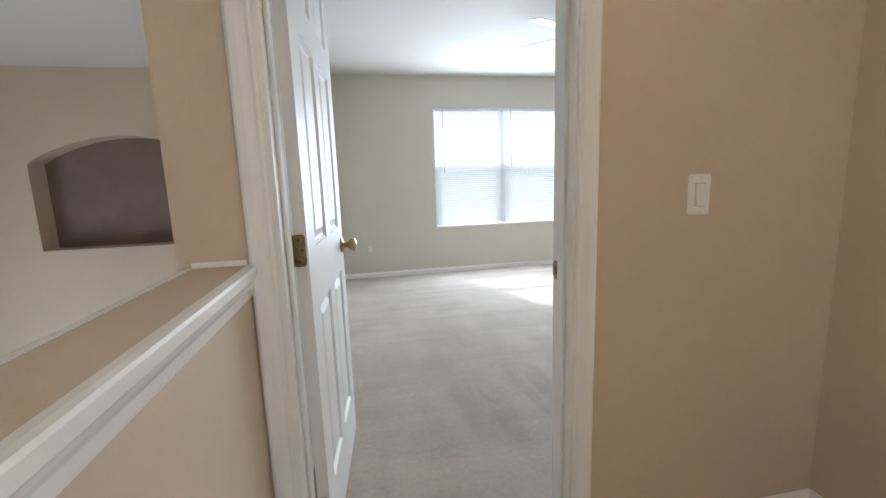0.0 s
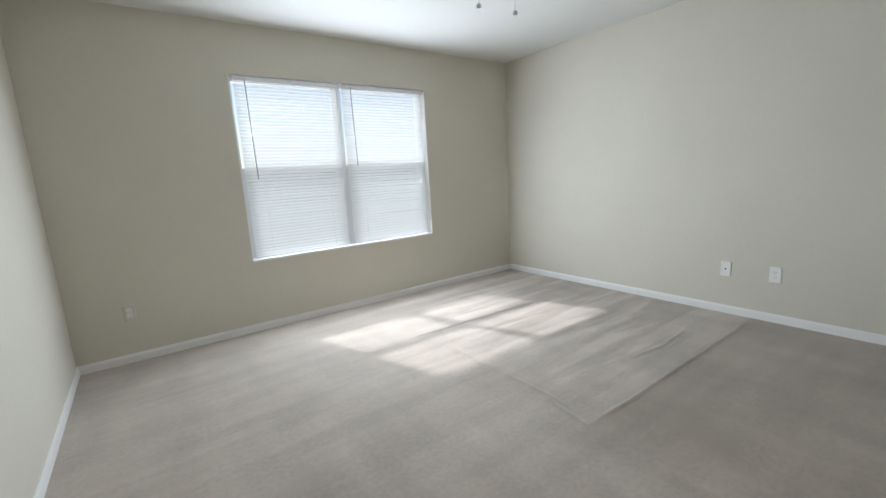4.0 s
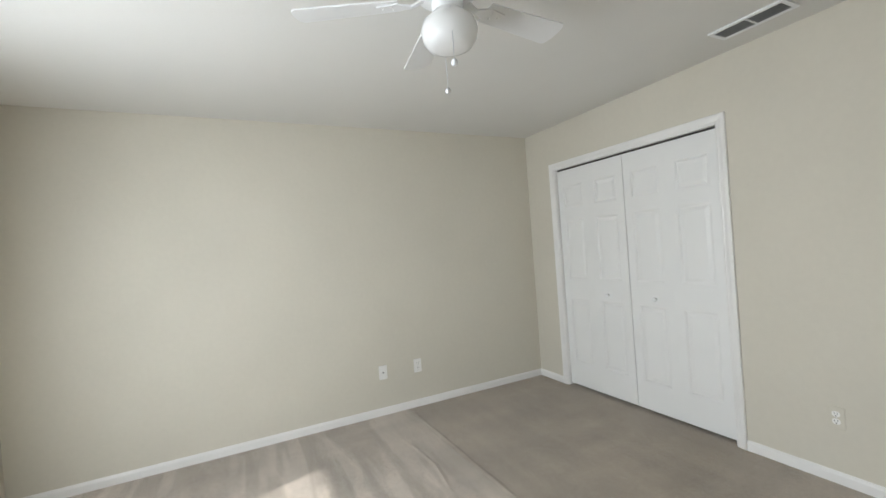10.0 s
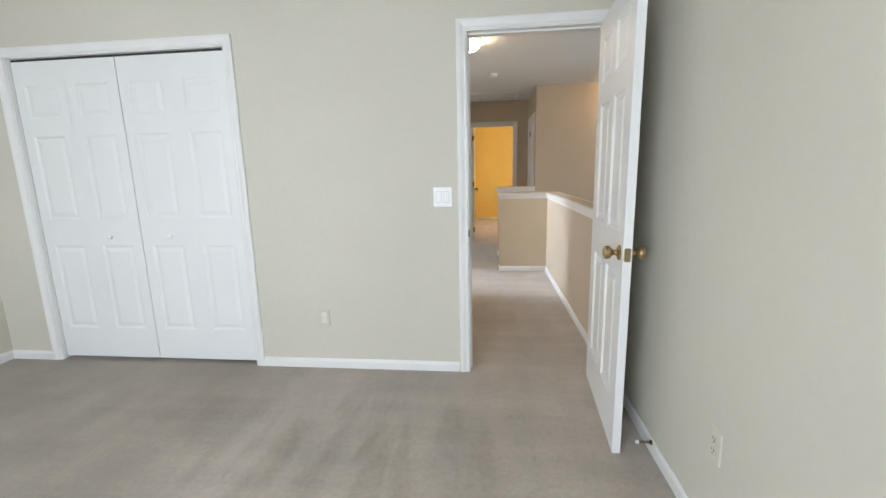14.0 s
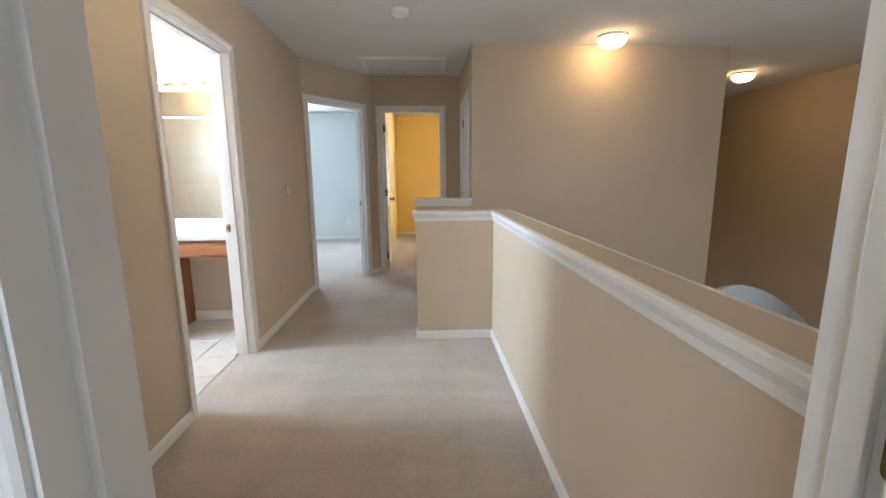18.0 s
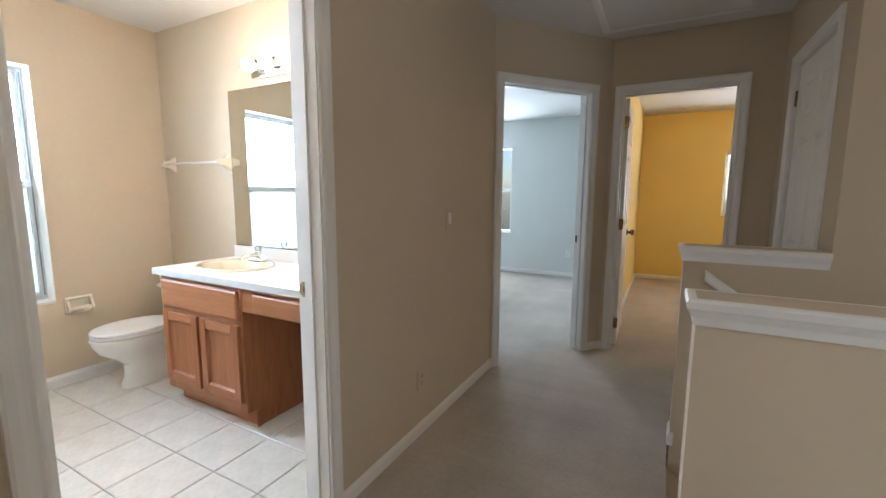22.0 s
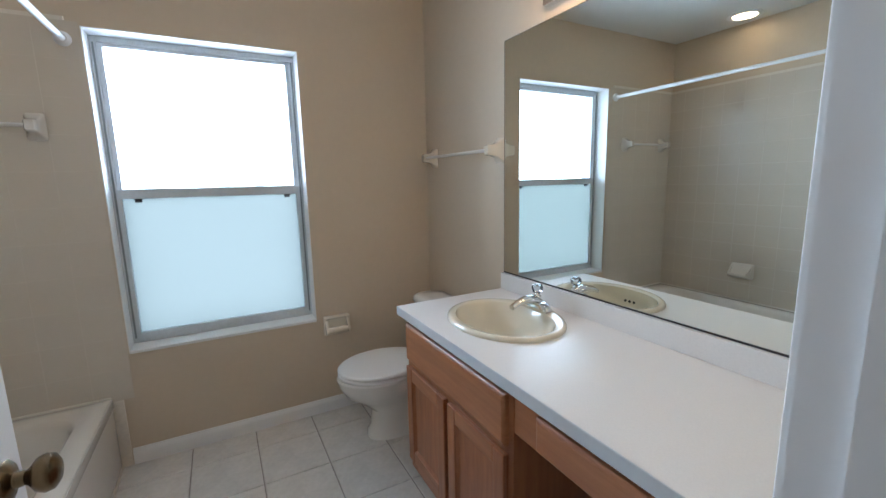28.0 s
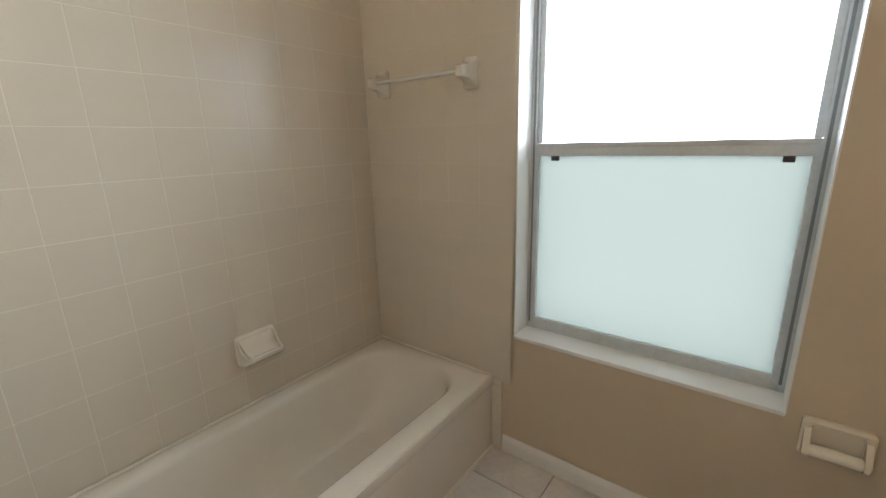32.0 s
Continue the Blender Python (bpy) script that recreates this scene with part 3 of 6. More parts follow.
def two_sided(axis, sign, a, b):
    return lambda n, c: (0 if n[axis] * sign > 0.5 else 1)


floor_bm = boxes((-0.10, 1.64, -0.12, 4.07, 5.70, 0.0), (-0.040, 1.52, -0.12, 0.766, 1.64, 0.0), (2.182, 1.02, -0.12, 3.686, 1.64, -0.002), (-0.145, -1.12, -0.12, 1.66, 1.52, 0.0), (0.50, -2.25, -0.12, 1.66, -1.12, 0.0), (1.66, -0.938, -0.12, 1.765, -0.155, 0.0),
                 (-0.05, -3.40, -0.12, 1.66, -2.25, 0.0), (-3.2, -6.90, -0.12, 4.0, -3.40, 0.0), (1.66, -3.40, -0.12, 4.0, -1.82, 0.0))
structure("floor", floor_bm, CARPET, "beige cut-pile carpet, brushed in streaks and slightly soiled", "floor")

wall("wall_north", [(-0.245, 5.70, -0.12, 1.100, 5.90, H), (2.91, 5.70, -0.12, 4.27, 5.90, H), (1.100, 5.70, -0.12, 2.91, 5.90, 0.59), (1.100, 5.70, 2.07, 2.91, 5.90, H)],
     "cream painted bedroom wall with a wide window opening", [PAINT_BED, PAINT_HALL], lambda n, c: 0)
wall("wall_east", [(4.07, 1.52, -0.12, 4.27, 5.70, H)], "plain cream painted bedroom wall", [PAINT_BED, PAINT_HALL], lambda n, c: 0)
wall("wall_west", [(-0.245, 1.64, LOW, -0.10, 5.70, H)], "cream painted bedroom wall beside the open door", [PAINT_BED, PAINT_HALL], two_sided(0, 1, 0, 1))
wall("wall_south", [(-0.245, 1.52, LOW, -0.040, 1.64, H), (0.766, 1.52, -0.12, 2.182, 1.64, H), (3.686, 1.52, -0.12, 4.07, 1.64, H), (-0.040, 1.52, 2.048, 0.766, 1.64, H), (2.182, 1.52, 2.043, 3.686, 1.64, H)],
     "painted wall between bedroom and hall, with the doorway and the closet", [PAINT_BED, PAINT_HALL], two_sided(1, 1, 0, 1))
structure("closet_wall", boxes((1.90, 0.90, -0.12, 4.07, 1.02, H)), PAINT_BED, "plain closet back wall", "wall")

wall("wall_hall_east", [(1.66, -0.137, -0.12, 1.78, 1.52, H), (1.66, -2.60, -0.12, 1.78, -0.956, H), (1.66, -0.956, 2.048, 1.78, -0.137, H)],
     "beige painted hall wall with the bathroom doorway", [PAINT_HALL], lambda n, c: 0)
wall("wall_bath_north", [(1.78, -0.03, -0.12, 2.46, 0.80, H), (2.46, 0.70, -0.12, 4.0, 0.80, H)], "beige bathroom wall beside the tub", [PAINT_HALL], lambda n, c: 0)
wall("wall_bath_east", [(4.0, -0.092, -0.12, 4.20, 0.80, H), (4.0, -1.82, -0.12, 4.20, -0.967, H), (4.0, -0.967, -0.12, 4.20, -0.092, 0.565), (4.0, -0.967, 2.02, 4.20, -0.092, H)],
     "beige bathroom wall with a frosted window", [PAINT_HALL], lambda n, c: 0)
wall("wall_bath_south", [(1.78, -1.82, -0.12, 4.0, -1.70, H)], "beige bathroom wall behind the vanity and mirror", [PAINT_HALL, PAINT_BLUE], two_sided(1, 1, 0, 1))

# the stair hall: tall wall, half walls and the rest of the void
wall("wall_stair", [(-2.515, -2.26, LOW, -0.05, -2.14, H)], "tall beige stairwell wall", [PAINT_HALL], lambda n, c: 0)
wall("wall_hall_west", [(-0.17, -2.382, LOW, -0.05, -2.26, H), (-0.17, -3.40, LOW, -0.05, -3.118, H), (-0.17, -3.118, 2.048, -0.05, -2.382, H), (-0.17, -3.118, LOW, -0.05, -2.382, 0.0)], "beige hall wall with a closed closet door", [PAINT_HALL], lambda n, c: 0)
wall("wall_landing", [(-2.515, -5.2, LOW, -2.395, -2.26, H), (-4.6, -5.32, LOW, -2.45, -5.2, H)], "beige wall of the far landing", [PAINT_HALL], lambda n, c: 0)


def angled_wall():
    """The angled hall wall that holds the pale bedroom's doorway."""
    p, q = Vector((1.66, -2.60)), Vector((1.008, -3.40))
    d = (q - p).normalized()
    back = Vector((-d.y, d.x)) * 0.12
    if back.x < 0:
        back = -back
    bm = bmesh.new()
    L = (q - p).length

    def slab(a0, a1, z0, z1):
        ring = []
        for z in (z0, z1):
            ring.append([(*(p + d * a0), z), (*(p + d * a1), z), (*(p + d * a1 + back), z), (*(p + d * a0 + back), z)])
        loft(ring, bm=bm)

    s = 0.058
    slab(0, s, -0.12, H)
    slab(s + 0.80, L, -0.12, H)
    slab(s, s + 0.80, 2.048, H)
    ob = structure("wall_angled", bm, [PAINT_HALL, PAINT_BLUE], "angled beige hall wall with a doorway", "wall")
    for f in ob.data.polygons:
        f.material_index = 1 if f.normal.x * back.x + f.normal.y * back.y > 0.06 else 0
    a = p + d * (s + 0.018)
    b = p + d * (s + 0.780)
    return a, b


ANG_A, ANG_B = angled_wall()
wall("wall_hall_south", [(-0.17, -3.52, -0.12, 0.172, -3.40, H), (0.938, -3.52, -0.12, 1.06, -3.40, H), (0.172, -3.52, 2.048, 0.938, -3.40, H)], "beige hall wall with the yellow room's doorway",
     [PAINT_HALL, PAINT_YELLOW], two_sided(1, 1, 0, 1))
wall("wall_between", [(0.96, -6.90, -0.12, 1.06, -3.52, H)], "wall between the yellow room and the pale bedroom", [PAINT_BLUE, PAINT_YELLOW], two_sided(0, 1, 0, 1))
wall("wall_far_bedroom", [(1.06, -6.54, -0.12, 2.83, -6.42, H), (4.0, -6.54, -0.12, 4.2, -1.82, H), (2.83, -6.54, -0.12, 4.0, -6.42, 0.65), (2.83, -6.54, 2.04, 4.0, -6.42, H)], "pale bedroom wall", [PAINT_BLUE], lambda n, c: 0)
wall("wall_yellow_room", [(-0.10, -7.02, -0.12, 0.96, -6.90, H), (-3.32, -7.02, -0.12, -1.35, -6.90, H), (-1.35, -7.02, -0.12, -0.10, -6.90, 1.0), (-1.35, -7.02, 1.87, -0.10, -6.90, H), (-3.32, -6.90, -0.12, -3.2, -3.52, H),
                          (-3.2, -3.52, -0.12, -0.17, -3.40, H)], "bright yellow painted bedroom wall", [PAINT_YELLOW], lambda n, c: 0)


def niche_wall():
    """The far foyer wall with its arched art niche."""
    y, deep = 5.53, 0.25
    x0, x1, z0, spring, top = -3.15, -1.35, 0.585, 1.49, 1.76
    arch = [(x1 + (x0 - x1) * k / 16, spring + (top - spring) * math.sin(math.pi * k / 16) ** 0.8) for k in range(17)]
    edge = [(x0, z0), (x1, z0)] + arch
    outer = []
    for x, z in edge:
        outer.append((x, z))
    bm = bmesh.new()
    X0, X1, Z0, Z1 = -4.6, -0.245, LOW, H
    for a, b in (((X0, Z0), (x0, Z1)), ((x1, Z0), (X1, Z1)), ((x0, Z0), (x1, z0))):
        vs = [bm.verts.new(v) for v in ((a[0], y, a[1]), (b[0], y, a[1]), (b[0], y, b[1]), (a[0], y, b[1]))]
        bm.faces.new(vs)
    for (a, za), (b, zb) in zip(arch, arch[1:]):
        bm.faces.new([bm.verts.new(v) for v in ((a, y, za), (b, y, zb), (b, y, Z1), (a, y, Z1))])
    ob = structure("wall_niche", bm, PAINT_HALL, "tall beige foyer wall with an arched art niche", "wall")
    n = len(edge)
    bm = bmesh.new()
    ring = [[bm.verts.new((x, yy, z)) for x, z in edge] for yy in (y, y + deep)]
    for i in range(n):
        j = (i + 1) % n
        bm.faces.new((ring[0][i], ring[0][j], ring[1][j], ring[1][i]))
    back = bm.faces.new(ring[1])
    back.material_index = 1
    part("niche", bm, [PAINT_HALL, PAINT_BROWN], ob, "arched niche with a dark brown painted back")
    structure("wall_foyer_back", boxes((-4.6, 5.90, LOW, -0.245, 6.0, H)), PAINT_HALL, "plain outer foyer wall", "wall")


niche_wall()


def west_foyer_wall():
    """The foyer's west wall with a low arched opening into a daylit room."""
    bm = bmesh.new()
    x, y0, y1 = -4.45, -5.2, -2.2
    top, spring = -0.42, -1.3
    arch = [(y0 + (y1 - y0) * k / 20, spring + (top - spring) * math.sin(math.pi * k / 20) ** 0.7) for k in range(21)]
    for xx in (x, x - 0.14):
        for (a, za), (b, zb) in zip(arch, arch[1:]):
            bm.faces.new([bm.verts.new(v) for v in ((xx, a, za), (xx, b, zb), (xx, b, H), (xx, a, H))])
        # the gap under the middle block is an unseen opening, added for daylight
        for ya, yb, za, zb in ((y1, 1.1, LOW, H), (1.1, 4.1, -0.3, H), (4.1, 5.9, LOW, H)):
            bm.faces.new([bm.verts.new(v) for v in ((xx, ya, za), (xx, yb, za), (xx, yb, zb), (xx, ya, zb))])
    for (a, za), (b, zb) in zip(arch, arch[1:]):
        bm.faces.new([bm.verts.new(v) for v in ((x, a, za), (x, b, zb), (x - 0.14, b, zb), (x - 0.14, a, za))])
    structure("wall_foyer_west", bm, PAINT_HALL, "beige foyer wall with a low arched opening", "wall")
    structure("wall_dining", boxes((-6.6, -5.4, LOW, -6.5, 0.5, 0.2), (-6.5, 0.5, LOW, -4.6, 0.6, 0.2), (-6.5, -5.4, LOW, -4.6, -5.3, 0.2)), PAINT_BLUE, "pale wall of the room beyond the arch", "wall")
    structure("dining_ceiling", boxes((-6.6, -5.4, 0.2, -4.59, 0.6, 0.3)), CEILING, "white ceiling beyond the arch", "ceiling")


west_foyer_wall()
structure("foyer_floor", boxes((-6.6, -5.4, LOW - 0.1, 1.66, 6.0, LOW)), CARPET, "carpeted floor of the lower storey", "floor")

structure("ceiling", boxes((-0.245, 1.52, H, 4.27, 5.9, H + 0.1), (-4.6, -7.02, H, 4.2, 1.52, H + 0.1), (-4.6, 1.52, H, -0.245, 6.0, H + 0.1)), CEILING, "white lightly textured ceiling", "ceiling")

# half walls beside the stair
HW = 0.970
CROWN = ((0.0, -0.052), (0.006, -0.052), (0.008, -0.040), (0.010, -0.029), (0.017, -0.017), (0.020, -0.009), (0.024, -0.004), (0.0245, 0.014), (0.021, 0.019), (0.012, 0.0208), (0.0, 0.0208))


def half_wall_body():
    """The half walls, drawn up from their plan outlines."""
    bm = bmesh.new()
    for high, outline in ((HW, [(NX, 1.519), (NX - 0.12, 1.519), (NX - 0.12, -1.24), (0.488, -1.24), (0.488, -1.12), (NX, -1.12)]), (HW + 0.036, [(-0.05, -2.26), (0.488, -2.26), (0.488, -2.14), (-0.05, -2.14)])):
        ring = [[bm.verts.new((x, y, z)) for x, y in outline] for z in (LOW, high)]
        n = len(outline)
        for i in range(n):
            bm.faces.new((ring[0][i], ring[0][(i + 1) % n], ring[1][(i + 1) % n], ring[1][i]))
        bm.faces.new(ring[1])
    return structure("half_wall", bm, PAINT_HALL, "beige painted half wall round the stairwell", "half wall")


NX = -0.092
half_walls = half_wall_body()


def caps():
    def board(outline, rise):
        bm = bmesh.new()
        ring = [[bm.verts.new((x, y, z + rise)) for x, y in outline] for z in (HW, HW + 0.0205)]
        n = len(outline)
        for i in range(n):
            bm.faces.new((ring[0][i], ring[0][(i + 1) % n], ring[1][(i + 1) % n], ring[1][i]))
        bm.faces.new(ring[0][::-1])
        bm.faces.new(ring[1])
        part("ledge", bm, PAINT_HALL, half_walls, "beige painted top of the half wall")

    def trim(path, rise):
        part("crown_trim", moulding(path, CROWN, lambda a, b, v: Vector((a, b, HW + rise + v))), TRIM, half_walls, "white moulded trim under the ledge")

    board([(NX - 0.12, 1.517), (NX - 0.12, -1.24), (0.488, -1.24), (0.488, -1.12), (NX, -1.12), (NX, 1.517)], 0.0)
    board([(-0.048, -2.26), (0.488, -2.26), (0.488, -2.14), (-0.048, -2.14)], 0.036)
    trim([(NX, 1.517), (NX, -1.12), (0.488, -1.12), (0.488, -1.24), (NX - 0.12, -1.24), (NX - 0.12, 1.517)], 0.0)
    trim([(-0.048, -2.14), (0.488, -2.14), (0.488, -2.26), (-0.048, -2.26)], 0.036)
    part("ledge_bead", boxes((NX - 0.12, 1.508, HW + 0.0207, NX, 1.5185, HW + 0.034), bevel=0.003), TRIM, half_walls, "white bead where the ledge meets the wall")


caps()

# ---- doors, windows and trim ----
DH = 2.03
door_1, *fr = doorway("door_1", "white six-panel bedroom door standing open against the wall", (-0.022, 1.64), (0.748, 1.64), DH, 0.12)
door_stop(door_1, *fr, 0.770, DH, 0.045, 0.080)


def to_local(ob, m):
    return ob.matrix_basis.inverted() @ m


def hinge_open(parent, z, mat, at):
    """A butt hinge opened at right angles: one leaf on the door's edge, one on the jamb."""
    bm = bmesh.new()
    ring = rounded(0.034, 0.089, 0.010, 4)
    loft([[(0.021 + a, 0.0, b) for a, b in ring], [(0.021 + a, -0.0024, b) for a, b in ring]], bm=bm)
    loft([[(0.0, -0.021 + a, b) for a, b in ring], [(0.0024, -0.021 + a, b) for a, b in ring]], bm=bm)
    for k in range(5):
        lathe([(0.0, -0.0445 + k * 0.0178), (0.0065, -0.0440 + k * 0.0178), (0.0072, -0.0425 + k * 0.0178), (0.0072, -0.0300 + k * 0.0178), (0.0065, -0.0285 + k * 0.0178), (0.0, -0.0280 + k * 0.0178)], 14, bm, Matrix.Translation((-0.001, 0.001, 0)))
    plate = part("hinge", bm, mat, parent, "tarnished brass butt hinge with rounded corners", True, at @ Matrix.Translation((0, 0, z)))
    part("hinge_pin", lathe([(0.0, -0.051), (0.004, -0.050), (0.0046, -0.046), (0.0046, 0.046), (0.0058, 0.047), (0.005, 0.051), (0.0, 0.052)], 12), BRONZE, plate, "", True, Matrix.Translation((-0.001, 0.001, 0)))
    for zz in (-0.030, 0.0, 0.030):
        part("screw", lathe([(0.0050, 0.0), (0.0046, 0.0010), (0.0022, 0.0004), (0.0, 0.0004)], 10), BRONZE, plate, "", True, pose(0.019 if zz else 0.028, -0.0024, zz, 90))
    return plate


def swing_door(parent, origin, turn, w, mat_knob, knob_label, hinges=True, latch=True):
    """A six-panel leaf hung at origin, its width along the direction turn (degrees)."""
    at = to_local(parent, pose(*origin, 0, 0, turn))
    leaf = panel_leaf(parent, w, 2.012, 0.035, 2, ROWS_DOOR, "", at, 0.112, 0.092)
    knob_pair(leaf, w - 0.060, 0.905, 0.035, mat_knob, knob_label)
    if latch:
        ring = rounded(0.025, 0.057, 0.005, 3)
        part("latch_plate", loft([[(w, -0.0175 + a, 0.905 + b) for a, b in ring], [(w + 0.0015, -0.0175 + a, 0.905 + b) for a, b in ring]]), mat_knob, leaf, "brass latch plate")
        part("latch", boxes((w + 0.0015, -0.024, 0.897, w + 0.009, -0.011, 0.913), bevel=0.002), mat_knob, leaf)
    return leaf


def strike_plate(parent, p, n, along, mat):
    """A lipped strike plate: p its centre, n out of the jamb, along the jamb's depth."""
    p, n, along = Vector(p), Vector(n), Vector(along)
    inv = parent.matrix_basis.inverted()
    ring = rounded(0.030, 0.057, 0.008, 4)
    bm = loft([[inv @ (p + along * a + Vector((0, 0, b)) + n * d) for a, b in ring] for d in (0.0, 0.0018)])
    plate = part("strike_plate", bm, mat, parent, "brass strike plate with a dark latch hole")
    lip = [(0.013, 0.0018), (0.018, 0.0020), (0.022, 0.0010), (0.0245, -0.0025), (0.0255, -0.007)]
    rings = [[inv @ (p + along * a + Vector((0, 0, b)) + n * d) for b in (-0.019, 0.019)] for a, d in lip]
    rings = [[u, v, v + along * 0.0015, u + along * 0.0015] for u, v in rings]
    part("lip", loft(rings), mat, plate, "curved lip of the strike plate")
    hole = rounded(0.011, 0.024, 0.003, 3)
    part("latch_hole", loft([[inv @ (p + along * a + Vector((0, 0, b)) + n * d) for a, b in hole] for d in (0.0018, 0.0022)]), SLOT, plate)
    for z in (-0.021, 0.021):
        part("screw", loft([[inv @ (p + along * 0.0035 * math.cos(k * 0.7854) + Vector((0, 0, z + 0.0035 * math.sin(k * 0.7854))) + n * d) for k in range(8)] for d in (0.0018, 0.0026)]), mat, plate)


part("hinge_jamb", boxes((-0.0222, 1.521, 0.0, -0.012, 1.641, 2.02), bevel=0.0015), TRIM, door_1, "", False, to_local(door_1, Matrix.Identity(4)))
part("hinge_stop", boxes((-0.0122, 1.562, 0.0, -0.0005, 1.596, 2.02), bevel=0.003), TRIM, door_1, "", False, to_local(door_1, Matrix.Identity(4)))
leaf_1 = swing_door(door_1, (-0.004, 1.646, 0.006), 85.8, 0.750, BRASS, "aged brass round door knob")
for z in (0.20, 0.998, 1.84):
    hinge_open(door_1, z, HINGE_BRASS, to_local(door_1, pose(-0.0118, 1.6440, 0)))
strike_plate(door_1, (0.748, 1.620, 0.895), (-1, 0, 0), (0, 1, 0), HINGE_BRASS)

door_2, *fr = doorway("door_2", "white six-panel bathroom door standing open", (1.66, -0.938), (1.66, -0.155), DH, 0.12)
door_stop(door_2, *fr, 0.783, DH, 0.045, 0.080)
leaf_2 = swing_door(door_2, (1.754, -0.158, 0.000), -0.8, 0.762, BRONZE, "dark aged brass door knob")
strike_plate(door_2, (1.752, -0.938, 0.908), (0, 1, 0), (1, 0, 0), BRASS)
for z in (0.20, 1.03, 1.84):
    hinge_open(door_2, z, HINGE_BRASS, to_local(door_2, pose(1.7815, -0.1565, 0, 0, 0, -90)))

door_3, *fr = doorway("door_3", "white door frame of the pale bedroom, its door swung out of sight", tuple(ANG_B), tuple(ANG_A), DH, 0.12)
p3, ax3, n3 = fr[0], fr[1], fr[2]
door_stop(door_3, *fr, 0.762, DH, 0.045, 0.080)
swing_door(door_3, (*(Vector((ANG_A.x, ANG_A.y)) - Vector((n3.x, n3.y)) * 0.125 - Vector((ax3.x, ax3.y)) * 0.005), 0.010), -25.0, 0.752, BRONZE, "dark aged brass door knob")
strike_plate(door_3, p3 + Vector((0, 0, 0.912)) - n3 * 0.095, ax3, n3, BRONZE)

door_4, *fr = doorway("door_4", "white six-panel door of the yellow room, open against the wall", (0.190, -3.40), (0.920, -3.40), DH, 0.12)
door_stop(door_4, *fr, 0.730, DH, 0.045, 0.080)
leaf_4 = swing_door(door_4, (0.921, -3.527, 0.010), -88.5, 0.722, BRONZE, "dark aged brass door knob")
for z in (0.20, 1.03, 1.84):
    hinge_open(door_4, z, BRONZE, to_local(door_4, pose(0.9195, -3.5215, 0, 0, 0, 180)))

door_5, *fr = doorway("door_5", "closed white six-panel closet door", (-0.05, -2.40), (-0.05, -3.10), DH, 0.12, True, False)
leaf_5 = swing_door(door_5, (-0.068, -3.098, 0.010), 90.0, 0.694, BRONZE, "dark aged brass door knob", latch=False)
leaf_5.matrix_basis = to_local(door_5, pose(-0.068 - 0.0, -2.403, 0.010, 0, 0, -90))
for z in (0.20, 1.84):
    part("hinge", lathe([(0.006, -0.045), (0.006, 0.045)], 12), BRONZE, door_5, "dark brass hinge knuckle", True, to_local(door_5, pose(-0.061, -3.099, z)))

door_6, *fr = doorway("door_6", "closed white bifold closet doors with moulded panels", (2.200, 1.64), (3.668, 1.64), 2.025, 0.12, True, False)
part("track", boxes((0.002, -0.075, 2.006, 1.466, -0.034, 2.0245)), KICK, door_6, "dark overhead track")
for k in range(4):
    w = 0.3635
    x = 0.007 + k * (w - 0.0012 + (0.0005 if k in (1, 3) else 0.0012)) + (0.005 if k > 1 else 0)
    leaf = panel_leaf(door_6, w, 1.990, 0.030, 1, ((0.215, 0.805), (0.985, 1.53), (1.64, 1.845)), "", pose(x, -0.028, 0.020), 0.066, 0.05, 0.6)
    if k in (1, 2):
        part("knob", lathe(((0.0, 0.0), (0.009, 0.0), (0.008, 0.008), (0.012, 0.014), (0.0165, 0.020), (0.0165, 0.025), (0.010, 0.029), (0.0, 0.030)), 20), VINYL, leaf, "small round white knob", True, pose(0.216 if k == 2 else 0.148, 0, 0.862, -90))


